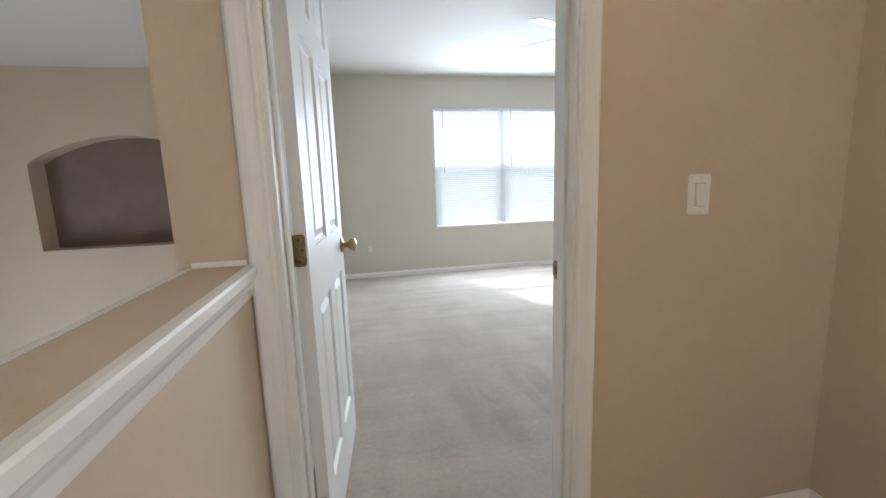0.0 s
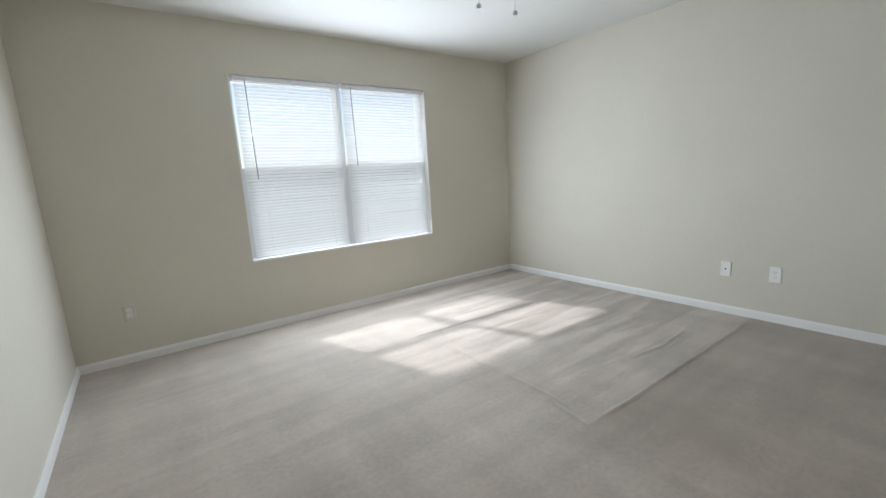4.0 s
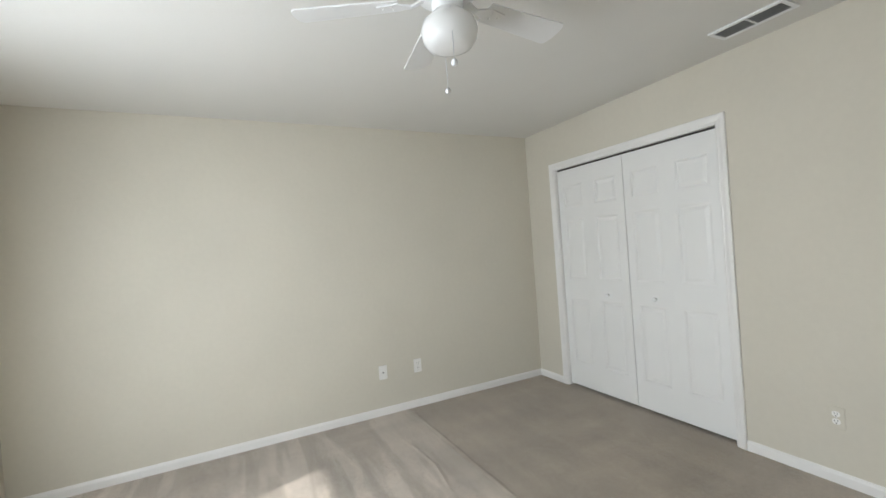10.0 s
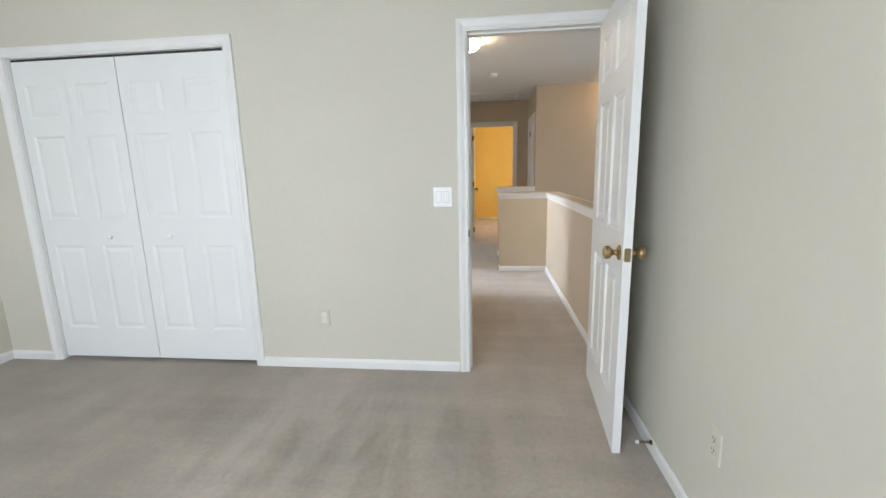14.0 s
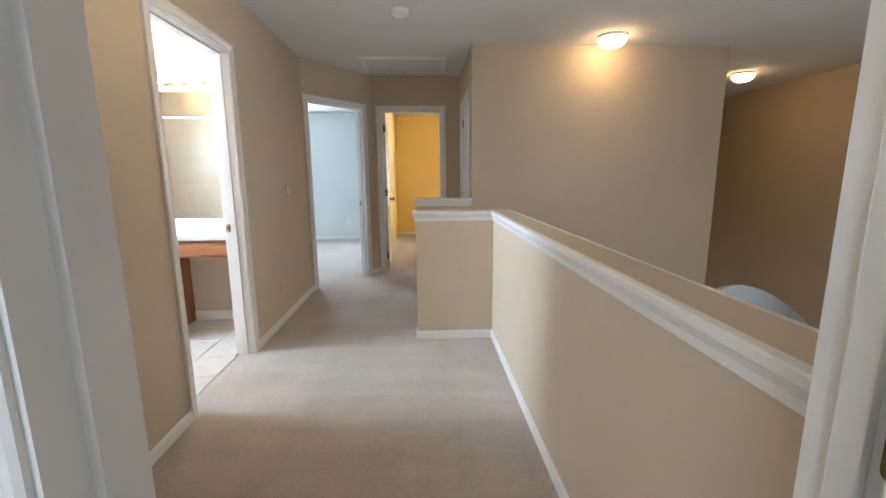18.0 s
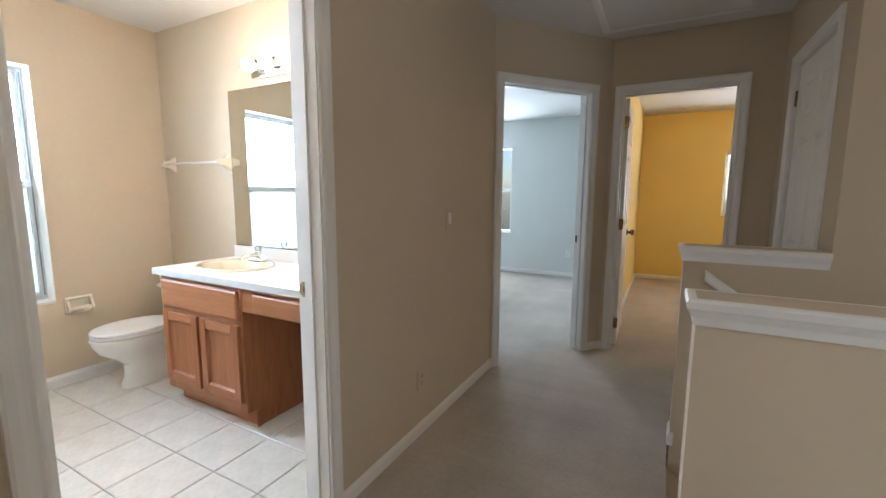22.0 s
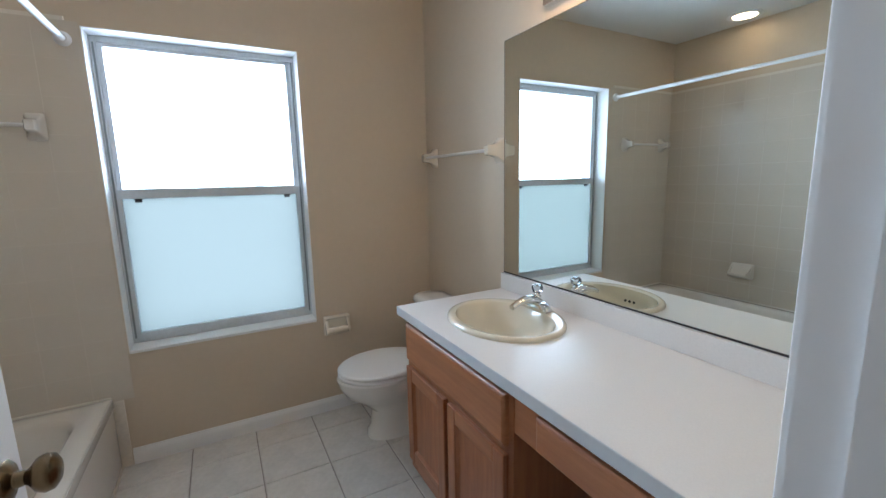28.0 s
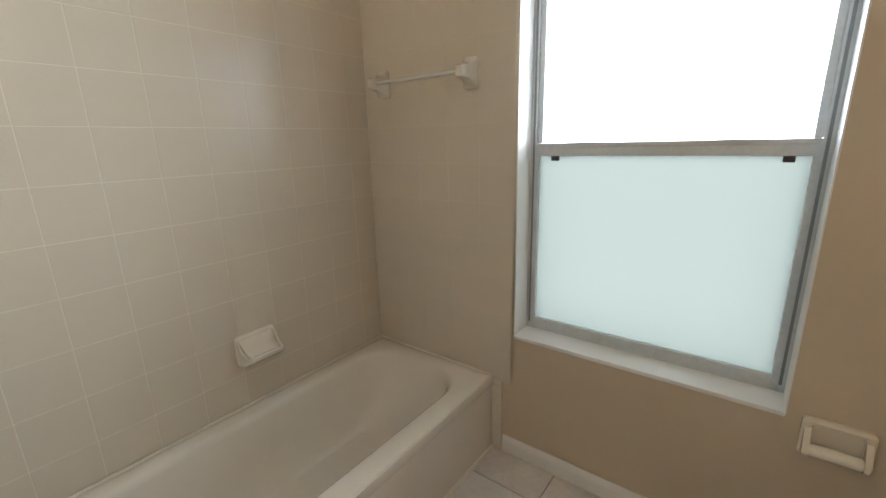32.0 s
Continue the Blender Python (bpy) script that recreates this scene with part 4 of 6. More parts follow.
def bedroom_window():
    x0, x1, z0, z1 = 1.100, 2.91, 0.59, 2.07
    ob = thing("window_1", "wide twin white-framed window in a deep plaster opening", "window", kind="structure")
    for d in ((x0, 5.703, z0, x0 + 0.004, 5.80, z1), (x1 - 0.004, 5.703, z0, x1, 5.80, z1), (x0 + 0.004, 5.703, z1 - 0.004, x1 - 0.004, 5.80, z1)):
        part("window_lining", boxes(d), TRIM, ob)
    part("window_sill", boxes((x0 + 0.004, 5.690, z0 - 0.002, x1 - 0.004, 5.80, z0 + 0.016), bevel=0.004), TRIM, ob, "white window sill")
    ya, yb = 5.80, 5.86
    mid = (x0 + x1) / 2
    frame_w = 0.035
    for d in ((x0, ya, z0, x0 + frame_w, yb, z1), (x1 - frame_w, ya, z0, x1, yb, z1), (mid - 0.04, ya, z0, mid + 0.04, yb, z1)):
        part("window_frame", boxes(d, bevel=0.003), VINYL, ob)
    for a, b in ((x0 + frame_w, mid - 0.04), (mid + 0.04, x1 - frame_w)):
        for d in ((a, ya, z0, b, yb, z0 + 0.04), (a, ya, z1 - 0.035, b, yb, z1), (a, ya - 0.008, 1.305, b, yb - 0.01, 1.355), (a, ya, z0 + 0.04, a + 0.028, ya + 0.03, 1.305), (b - 0.028, ya, z0 + 0.04, b, ya + 0.03, 1.305)):
            part("window_frame", boxes(d, bevel=0.002), VINYL, ob)
        for c, e, y in ((z0 + 0.04, 1.305, ya + 0.014), (1.355, z1 - 0.035, ya + 0.042)):
            part("pane", boxes((a + 0.001, y, c + 0.001, b - 0.001, y + 0.004, e - 0.001)), GLASS, ob, "clear glass pane").visible_shadow = False
        part("insect_screen", boxes((a + 0.002, yb + 0.004, z0 + 0.042, b - 0.002, yb + 0.006, 1.318)), SCREEN, ob, "grey insect screen outside the lower sash").visible_shadow = False


bedroom_window()


PITCH = 0.0266


def slat_mesh(w):
    """A crowned aluminium slat, its length along x."""
    bm = bmesh.new()
    prof = [(-0.0158, 0.0), (-0.0082, 0.0018), (0.0, 0.0025), (0.0082, 0.0018), (0.0158, 0.0)]
    rows = [[bm.verts.new((x, a, b)) for a, b in prof] for x in (0.0, w)]
    for i in range(4):
        bm.faces.new((rows[0][i], rows[0][i + 1], rows[1][i + 1], rows[1][i]))
    bmesh.ops.recalc_face_normals(bm, faces=bm.faces[:])
    me = bpy.data.meshes.new("slat")
    bm.to_mesh(me)
    bm.free()
    me.materials.append(SLAT)
    me.shade_smooth()
    return me


def blind(x0, x1, top, bottom, y, tilt, label, group, wand, wand_len, tassels):
    ob = thing("venetian_blind", label, "window blind", Matrix.Translation((x0, y, bottom)), group)
    w, h = x1 - x0, top - bottom
    part("headrail", boxes((0, -0.019, h - 0.030, w, 0.019, h), bevel=0.003), VINYL, ob, "white metal headrail")
    part("bottom_rail", boxes((0.004, -0.012, 0.0, w - 0.004, 0.012, 0.012), bevel=0.003), VINYL, ob)
    me = slat_mesh(w - 0.008)
    n = int((h - 0.062) / PITCH) + 1
    for k in range(n):
        s = new("slat", me)
        s.parent = ob
        s.matrix_basis = pose(0.004, 0, 0.028 + k * PITCH, tilt + random.uniform(-1.2, 1.2), random.uniform(-0.06, 0.06), 0)
    for fx in (0.17, 0.83):
        for yy in (-0.0155, 0.0155):
            part("ladder_cord", boxes((w * fx - 0.0006, yy - 0.0006, 0.010, w * fx + 0.0006, yy + 0.0006, h - 0.03)), PLATE, ob)
    if wand:
        part("tilt_wand", tube([(wand, -0.026, h - 0.028), (wand + 0.004, -0.028, h - 0.5 * wand_len), (wand + 0.010, -0.026, h - wand_len)], 0.0042, 8), CRYSTAL_ROD, ob, "slim grey plastic tilt wand", True)
        part("wand_hook", tube([(wand, -0.019, h - 0.014), (wand, -0.026, h - 0.016), (wand, -0.026, h - 0.030)], 0.0025, 6), STEEL, ob)
    for tx, tz in tassels:
        part("cord_tassel", lathe(((0.002, 0.014), (0.0045, 0.010), (0.006, -0.012), (0.0, -0.013)), 10), VINYL, ob, "", True, pose(tx, -0.022, tz))
        part("lift_cord", tube([(tx, -0.022, tz + 0.012), (tx, -0.020, h - 0.025)], 0.0008, 5), PLATE, ob)
    return ob


CRYSTAL_ROD = material("smoky_plastic_rod", (0.42, 0.43, 0.44), 0.25)
blind(1.136, 1.982, 2.060, 0.612, 5.738, 52, "white aluminium venetian blind lowered and tilted in the window", "bedroom window blinds", 0.085, 0.80, ((0.80, 1.16),))
blind(2.026, 2.894, 2.060, 0.612, 5.738, 52, "white aluminium venetian blind lowered and tilted in the window", "bedroom window blinds", 0.085, 0.72, ((0.80, 0.55),))


KICK_GREY = material("shaded_track_grey", (0.22, 0.24, 0.25), 0.7)


def bath_window():
    y0, y1, z0, z1 = -0.967, -0.092, 0.565, 2.02
    ob = thing("window_2", "aluminium single-hung window with obscured glass", "window", kind="structure")
    for d in ((4.002, y0, z0, 4.112, y0 + 0.004, z1), (4.002, y1 - 0.004, z0, 4.112, y1, z1), (4.002, y0 + 0.004, z1 - 0.004, 4.112, y1 - 0.004, z1)):
        part("window_lining", boxes(d), TRIM, ob)
    part("window_sill", boxes((3.994, y0 + 0.002, z0 - 0.004, 4.112, y1 - 0.002, z0 + 0.012), bevel=0.004), TRIM, ob, "white marble-look window sill")
    xa = 4.108
    for d in ((xa, y0, z0 + 0.010, xa + 0.055, y0 + 0.028, z1), (xa, y1 - 0.028, z0 + 0.010, xa + 0.055, y1, z1), (xa, y0 + 0.028, z1 - 0.030, xa + 0.055, y1 - 0.028, z1), (xa, y0 + 0.028, z0 + 0.010, xa + 0.055, y1 - 0.028, z0 + 0.034)):
        part("window_frame", boxes(d, bevel=0.002), WINDOW_ALU, ob, "grey aluminium frame")
    for d in ((xa - 0.006, y0 + 0.028, 1.290, xa + 0.030, y1 - 0.028, 1.322), (xa - 0.010, y0 + 0.028, 1.322, xa + 0.028, y1 - 0.028, 1.336), (xa - 0.004, y0 + 0.0265, z0 + 0.034, xa + 0.060, y0 + 0.041, 1.290),
              (xa - 0.004, y1 - 0.041, z0 + 0.034, xa + 0.060, y1 - 0.0265, 1.290), (xa - 0.004, y0 + 0.041, z0 + 0.034, xa + 0.022, y1 - 0.041, z0 + 0.062)):
        part("sash_bar", boxes(d, bevel=0.002), WINDOW_ALU, ob)
    for d in ((xa + 0.008, y0 + 0.0275, 1.337, xa + 0.050, y0 + 0.048, z1 - 0.0295), (xa + 0.008, y1 - 0.048, 1.337, xa + 0.050, y1 - 0.0275, z1 - 0.0295), (xa + 0.010, y0 + 0.048, z1 - 0.046, xa + 0.050, y1 - 0.048, z1 - 0.0295)):
        part("sash_bar", boxes(d, bevel=0.002), WINDOW_ALU, ob)
    # grey strips carry the shade of the frame's grooves in their colour
    for y in (y0 + 0.013, y1 - 0.021):
        part("balance_track", boxes((xa - 0.001, y, z0 + 0.036, xa + 0.003, y + 0.008, z1 - 0.032)), KICK_GREY, ob, "shadowed balance track")
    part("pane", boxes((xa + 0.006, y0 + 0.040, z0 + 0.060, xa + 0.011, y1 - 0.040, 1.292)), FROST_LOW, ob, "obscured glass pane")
    part("pane", boxes((xa + 0.040, y0 + 0.045, 1.320, xa + 0.045, y1 - 0.045, z1 - 0.028)), FROST, ob, "obscured glass pane")
    for y in (y0 + 0.092, y1 - 0.106):
        part("sash_latch", boxes((xa - 0.012, y - 0.014, 1.272, xa + 0.002, y + 0.014, 1.290), bevel=0.003), KICK, ob, "small dark sash latch")
    for y in (y0 + 0.22, y1 - 0.22):
        part("finger_lift", boxes((xa - 0.014, y - 0.035, 1.330, xa - 0.008, y + 0.035, 1.338), bevel=0.002), WINDOW_ALU, ob)


bath_window()


def plain_window(name, label, a, b, z0, z1, y, blind_slats):
    ob = thing(name, label, "window", kind="structure")
    for d in ((a, y - 0.10, z0, a + 0.035, y - 0.05, z1), (b - 0.035, y - 0.10, z0, b, y - 0.05, z1), (a + 0.035, y - 0.10, z1 - 0.035, b - 0.035, y - 0.05, z1), (a + 0.035, y - 0.10, z0, b - 0.035, y - 0.05, z0 + 0.035),
              (a + 0.035, y - 0.095, (z0 + z1) / 2 - 0.02, b - 0.035, y - 0.055, (z0 + z1) / 2 + 0.02)):
        part("window_frame", boxes(d, bevel=0.002), VINYL, ob)
    part("window_sill", boxes((a - 0.01, y - 0.05, z0 - 0.012, b + 0.01, y + 0.012, z0 + 0.004), bevel=0.003), TRIM, ob)
    part("pane", boxes((a + 0.034, y - 0.08, z0 + 0.034, b - 0.034, y - 0.076, z1 - 0.034)), GLASS, ob, "clear glass pane").visible_shadow = False


plain_window("window_3", "white-framed window of the pale bedroom", 2.83, 4.0, 0.65, 2.04, -6.42, 0)
plain_window("window_4", "small white-framed window of the yellow room", -1.35, -0.10, 1.0, 1.87, -6.90, 0)
blind(-1.31, -0.14, 1.86, 1.20, -6.93, 40, "white venetian blind half lowered in the yellow room", "yellow room blind", 0.0, 0.5, ())

# baseboards
baseboard([(0.818, 1.64), (2.136, 1.64)])
baseboard([(3.732, 1.64), (4.07, 1.64), (4.07, 5.70), (-0.10, 5.70), (-0.10, 1.64)])
baseboard([(1.66, 1.52), (0.818, 1.52)])
baseboard([(1.66, -0.092), (1.66, 1.52)])
baseboard([(1.652, -2.610), (1.66, -2.60), (1.66, -1.002)])
baseboard([(0.985, -3.40), (1.008, -3.40), (1.091, -3.298)])
baseboard([(0.127, -3.40), (-0.05, -3.40), (-0.05, -3.163)][::-1])
baseboard([(-0.05, -2.337), (-0.05, -2.26), (0.488, -2.26), (0.488, -2.14), (0.473, -2.14)][::-1])
baseboard([(NX, 1.505), (NX, -1.12), (0.488, -1.12), (0.488, -1.24), (0.473, -1.24)])
baseboard([(4.0, -1.70), (4.0, -0.05)], 0.083)
baseboard([(1.80, -1.70), (2.50, -1.70)], 0.083)
baseboard([(3.20, -1.70), (4.0, -1.70)], 0.083)
baseboard([(2.46, -0.03), (1.78, -0.03)], 0.083)
baseboard([(1.06, -6.42), (4.0, -6.42)])
baseboard([(-3.2, -6.90), (0.96, -6.90), (0.96, -3.53)])

# ---- the bedroom ----


def ceiling_fan():
    cx, cy = 1.955, 3.640
    ob = thing("ceiling_fan", "white five-blade ceiling fan with an opal globe light, at rest", "ceiling fan", Matrix.Translation((cx, cy, H)))
    part("canopy", lathe(((0.0, 0.0), (0.085, 0.0), (0.088, -0.020), (0.075, -0.050), (0.06, -0.060), (0.0, -0.060)), 32), VINYL, ob, "", True)
    part("motor_housing", lathe(((0.055, -0.058), (0.105, -0.066), (0.118, -0.085), (0.120, -0.130), (0.108, -0.155), (0.085, -0.165), (0.060, -0.175), (0.0, -0.175)), 36), VINYL, ob, "", True)
    for k in range(16):
        a = k * 22.5
        part("cooling_slot", boxes((0.1175, -0.004, -0.125, 0.1212, 0.004, -0.090)), SLOT, ob, "", False, pose(0, 0, 0, 0, 0, a))
    part("light_fitter", lathe(((0.0, -0.172), (0.055, -0.172), (0.058, -0.190), (0.052, -0.222), (0.050, -0.235), (0.0, -0.235)), 28), VINYL, ob, "white metal light fitter", True)
    part("globe", lathe(((0.054, -0.214), (0.066, -0.228), (0.094, -0.252), (0.103, -0.280), (0.097, -0.314), (0.080, -0.338), (0.056, -0.347), (0.0, -0.349)), 32), OPAL, ob, "opal white glass globe", True)
    outline = []
    for k in range(13):
        t = k / 12
        x = 0.175 + 0.365 * t
        outline.append((x, 0.048 + 0.017 * t))
    tip = [(0.550, 0.058), (0.557, 0.044), (0.561, 0.022), (0.562, 0.0), (0.561, -0.022), (0.557, -0.044), (0.550, -0.058)]
    full = outline + tip + [(x, -y) for x, y in reversed(outline)]
    for a in BLADES:
        blade = part("blade", loft([[(x, y, -0.003) for x, y in full], [(x, y, 0.003) for x, y in full]]), VINYL, ob, "white fan blade", False, pose(0, 0, -0.172, 0, 0, a) @ pose(0, 0, 0, -11, 0, 0))
        arm = bmesh.new()
        loft([[(0.085, -0.016, 0.006), (0.085, 0.016, 0.006), (0.085, 0.016, 0.012), (0.085, -0.016, 0.012)], [(0.13, -0.010, -0.012), (0.13, 0.010, -0.012), (0.13, 0.010, -0.004), (0.13, -0.010, -0.004)],
              [(0.18, -0.030, -0.008), (0.18, 0.030, -0.008), (0.18, 0.030, -0.003), (0.18, -0.030, -0.003)], [(0.255, -0.022, -0.008), (0.255, 0.022, -0.008), (0.255, 0.022, -0.003), (0.255, -0.022, -0.003)]], bm=arm)
        for sx, sy in ((0.20, 0.015), (0.20, -0.015), (0.235, 0.0)):
            lathe([(0.005, -0.008), (0.004, -0.011), (0.0, -0.011)], 8, arm, Matrix.Translation((sx, sy, 0)))
        part("blade_arm", arm, VINYL, blade)
    for x, y, z in ((0.100, -0.032, 1.983 - H), (-0.080, 0.035, 2.006 - H)):
        part("pull_chain", tube([(x * 0.8, y * 0.8, -0.215), (x, y, -0.24), (x, y, z + 0.012)], 0.0016, 6), STEEL, ob, "thin pull chain")
        part("chain_ball", lathe(((0.0, 0.013), (0.008, 0.011), (0.0115, 0.003), (0.0115, -0.004), (0.008, -0.010), (0.0, -0.011)), 16), VINYL if x < 0 else STEEL, ob, "", True, pose(x, y, z))


BLADES = (60.5, 132.5, 204.5, 276.5, 348.5)
ceiling_fan()


def ceiling_register():
    x0, x1, y0, y1 = 1.650, 2.005, 1.840, 1.996
    ob = thing("ceiling_vent", "white ceiling air register with dark louvres", "air vent", Matrix.Translation(((x0 + x1) / 2, (y0 + y1) / 2, H)))
    w, d = x1 - x0, y1 - y0
    part("backing", boxes((-w / 2 + 0.02, -d / 2 + 0.02, -0.002, w / 2 - 0.02, d / 2 - 0.02, -0.0005)), SLOT, ob, "dark duct opening")
    for b in ((-w / 2, -d / 2, -0.010, w / 2, -d / 2 + 0.022, 0), (-w / 2, d / 2 - 0.022, -0.010, w / 2, d / 2, 0), (-w / 2, -d / 2 + 0.022, -0.010, -w / 2 + 0.022, d / 2 - 0.022, 0), (w / 2 - 0.022, -d / 2 + 0.022, -0.010, w / 2, d / 2 - 0.022, 0), (-0.006, -d / 2 + 0.022, -0.009, 0.006, d / 2 - 0.022, -0.002)):
        part("frame", boxes(b, bevel=0.002), VINYL, ob)
    for k in range(9):
        y = -d / 2 + 0.030 + k * (d - 0.06) / 8
        for a, b in ((-w / 2 + 0.022, -0.006), (0.006, w / 2 - 0.022)):
            part("slat", loft([[(a, y, -0.003), (a, y + 0.0016, -0.003), (a, y + 0.0076, -0.011), (a, y + 0.006, -0.011)], [(b, y, -0.003), (b, y + 0.0016, -0.003), (b, y + 0.0076, -0.011), (b, y + 0.006, -0.011)]]), GREY_SLAT, ob)


GREY_SLAT = material("grey_louvre", (0.30, 0.30, 0.29), 0.5)
ceiling_register()

outlet_plate("cable", pose(4.07, 3.326, 0.358, 0, 0, 90), "almond cable socket plate low on the bedroom wall")
outlet_plate("outlet", pose(4.07, 3.007, 0.358, 0, 0, 90), "white double power outlet low on the bedroom wall")
outlet_plate("outlet", pose(1.697, 1.64, 0.348, 0, 0, 0), "white double power outlet with a wall-coloured plate beside the closet", "", PAINT_BED, PLATE)
outlet_plate("outlet", pose(0.24, 5.70, 0.367, 0, 0, 180), "double power outlet with a wall-coloured plate near the corner", "", PAINT_BED, PLATE)
outlet_plate("outlet", pose(-0.10, 2.83, 0.369, 0, 0, -90), "power outlet painted over in the wall's cream colour", "", PAINT_BED)
outlet_plate("double_switch", pose(0.905, 1.64, 1.116, 0, 0, 0), "white double rocker light switch beside the door")
outlet_plate("switch", pose(1.136, 1.52, 1.108, 0, 0, 180), "white rocker light switch in the hall")
outlet_plate("switch", pose(1.66, -1.926, 1.130, 0, 0, 90), "white rocker switch in a wall-coloured plate", "", PAINT_HALL, PLATE)
outlet_plate("outlet", pose(1.66, -1.62, 0.30, 0, 0, 90), "beige painted-over power outlet low on the hall wall", "", PAINT_HALL)
outlet_plate("outlet", pose(1.89, -6.42, 0.36, 0, 0, 0), "white power outlet in the pale bedroom")


def spring_stop():
    ob = thing("door_stopper", "dark spring door stop with a white rubber tip on the baseboard", "door stop", pose(-0.088, 2.375, 0.055))
    part("base", lathe(((0.0, 0.0), (0.011, 0.0), (0.011, 0.006), (0.006, 0.009), (0.0, 0.009)), 16), BRONZE, ob, "", True, pose(0, 0, 0, 0, 90, 0))
    pts = [(0.008 + 0.048 * k / 70, 0.0052 * math.cos(k * 0.9), 0.0052 * math.sin(k * 0.9)) for k in range(71)]
    part("spring", tube(pts, 0.0013, 5), BRONZE, ob, "", True)
    part("tip", lathe(((0.0, 0.0), (0.0075, 0.0), (0.008, 0.010), (0.005, 0.014), (0.0, 0.014)), 14), VINYL, ob, "white rubber tip", True, pose(0.055, 0, 0, 0, 90, 0))


spring_stop()


def carpet_creases():
    """Low ridges where the carpet has stretched."""
    ob = bpy.data.objects["floor"]
    for pts in ([(4.03, 3.116), (3.4, 3.114), (2.86, 3.116), (2.30, 3.112), (1.96, 3.125)], [(2.09, 4.52), (2.036, 4.18), (2.047, 3.88), (2.056, 3.53), (2.04, 3.24)], [(3.48, 3.36), (3.1, 3.33), (2.77, 3.38)], [(1.97, 3.10), (2.0, 3.30), (2.035, 3.44)]):
        fine = []
        for (x0, y0), (x1, y1) in zip(pts, pts[1:]):
            for k in range(12):
                t = k / 12
                fine.append((x0 + (x1 - x0) * t, y0 + (y1 - y0) * t + 0.006 * noise.noise((x0 * 3 + t * 4, y0, 1))))
        fine.append(pts[-1])
        prof = [(-0.022, 0.0005), (-0.012, 0.0028), (-0.004, 0.0062), (0.0, 0.007), (0.005, 0.006), (0.014, 0.0024), (0.024, 0.0005)]
        n = len(fine)
        rings = []
        for i, (x, y) in enumerate(fine):
            a, b = fine[max(i - 1, 0)], fine[min(i + 1, n - 1)]
            d = Vector((b[0] - a[0], b[1] - a[1])).normalized()
            s = min(1.0, 0.15 + 6 * min(i, n - 1 - i) / n)
            rings.append([(x - d.y * u, y + d.x * u, max(0.0004, v * s * (0.8 + 0.5 * noise.noise((x * 9, y * 9, 0))))) for u, v in prof])
        part("carpet_crease", loft(rings, closed=False), CARPET, ob, "", True)


carpet_creases()
part("carpet_line", boxes(*[(1.99 + 0.124 * k, 4.637 - 0.007 * k, 0.0003, 2.114 + 0.124 * k, 4.640 - 0.007 * k, 0.0012) for k in range(10)]), DARK_LINE, bpy.data.objects["floor"], "thin dark line across the carpet")

# ---- hall and stair ----


def dome_lamp(x, y, label, glow=DOME):
    ob = thing("ceiling_light", label, "ceiling light", Matrix.Translation((x, y, H)), "lit dome lamps")
    part("base_ring", lathe(((0.0, 0.0), (0.125, 0.0), (0.128, -0.012), (0.118, -0.022), (0.0, -0.022)), 32), VINYL, ob, "white metal base", True)
    part("glass_dome", lathe(((0.112, -0.018), (0.118, -0.035), (0.108, -0.062), (0.080, -0.086), (0.040, -0.099), (0.0, -0.102)), 32), glow, ob, "lit frosted glass dome", True)
    part("finial", lathe(((0.0, -0.100), (0.007, -0.101), (0.008, -0.108), (0.0, -0.113)), 12), BRASS, ob, "", True)


dome_lamp(-1.255, -1.88, "lit frosted glass dome light over the stairwell")
dome_lamp(0.82, 0.05, "lit frosted glass dome light on the hall ceiling", HALL_DOME)
dome_lamp(-3.50, -3.22, "lit frosted glass dome light over the far landing")


def smoke_detector():
    ob = thing("smoke_detector", "round white smoke detector on the hall ceiling", "smoke detector", Matrix.Translation((0.578, -1.36, H)))
    part("base", lathe(((0.0, 0.0), (0.066, 0.0), (0.066, -0.010), (0.0, -0.010)), 28), VINYL, ob, "", True)
    part("cover", lathe(((0.062, -0.010), (0.060, -0.026), (0.045, -0.036), (0.020, -0.038), (0.0, -0.038)), 28), VINYL, ob, "", True)
    part("test_button", lathe(((0.008, -0.037), (0.007, -0.041), (0.0, -0.041)), 12), PLATE, ob, "", True)


smoke_detector()


def attic_hatch():
    x0, x1, y0, y1 = 0.150, 1.065, -3.230, -2.575
    ob = thing("attic_hatch", "white trimmed attic hatch in the hall ceiling", "hatch", Matrix.Translation((x0, y0, H)))
    w, d = x1 - x0, y1 - y0
    prof = ((0.0, 0.0), (0.0, -0.014), (0.010, -0.017), (0.040, -0.012), (0.050, -0.006), (0.050, 0.0))
    part("trim", moulding([(0.05, 0.05), (w - 0.05, 0.05), (w - 0.05, d - 0.05), (0.05, d - 0.05)][::-1], prof, lambda a, b, v: Vector((a, b, v)), True), TRIM, ob, "white mitred trim")
    part("panel", boxes((0.052, 0.052, -0.008, w - 0.052, d - 0.052, -0.001)), CEILING, ob)


attic_hatch()


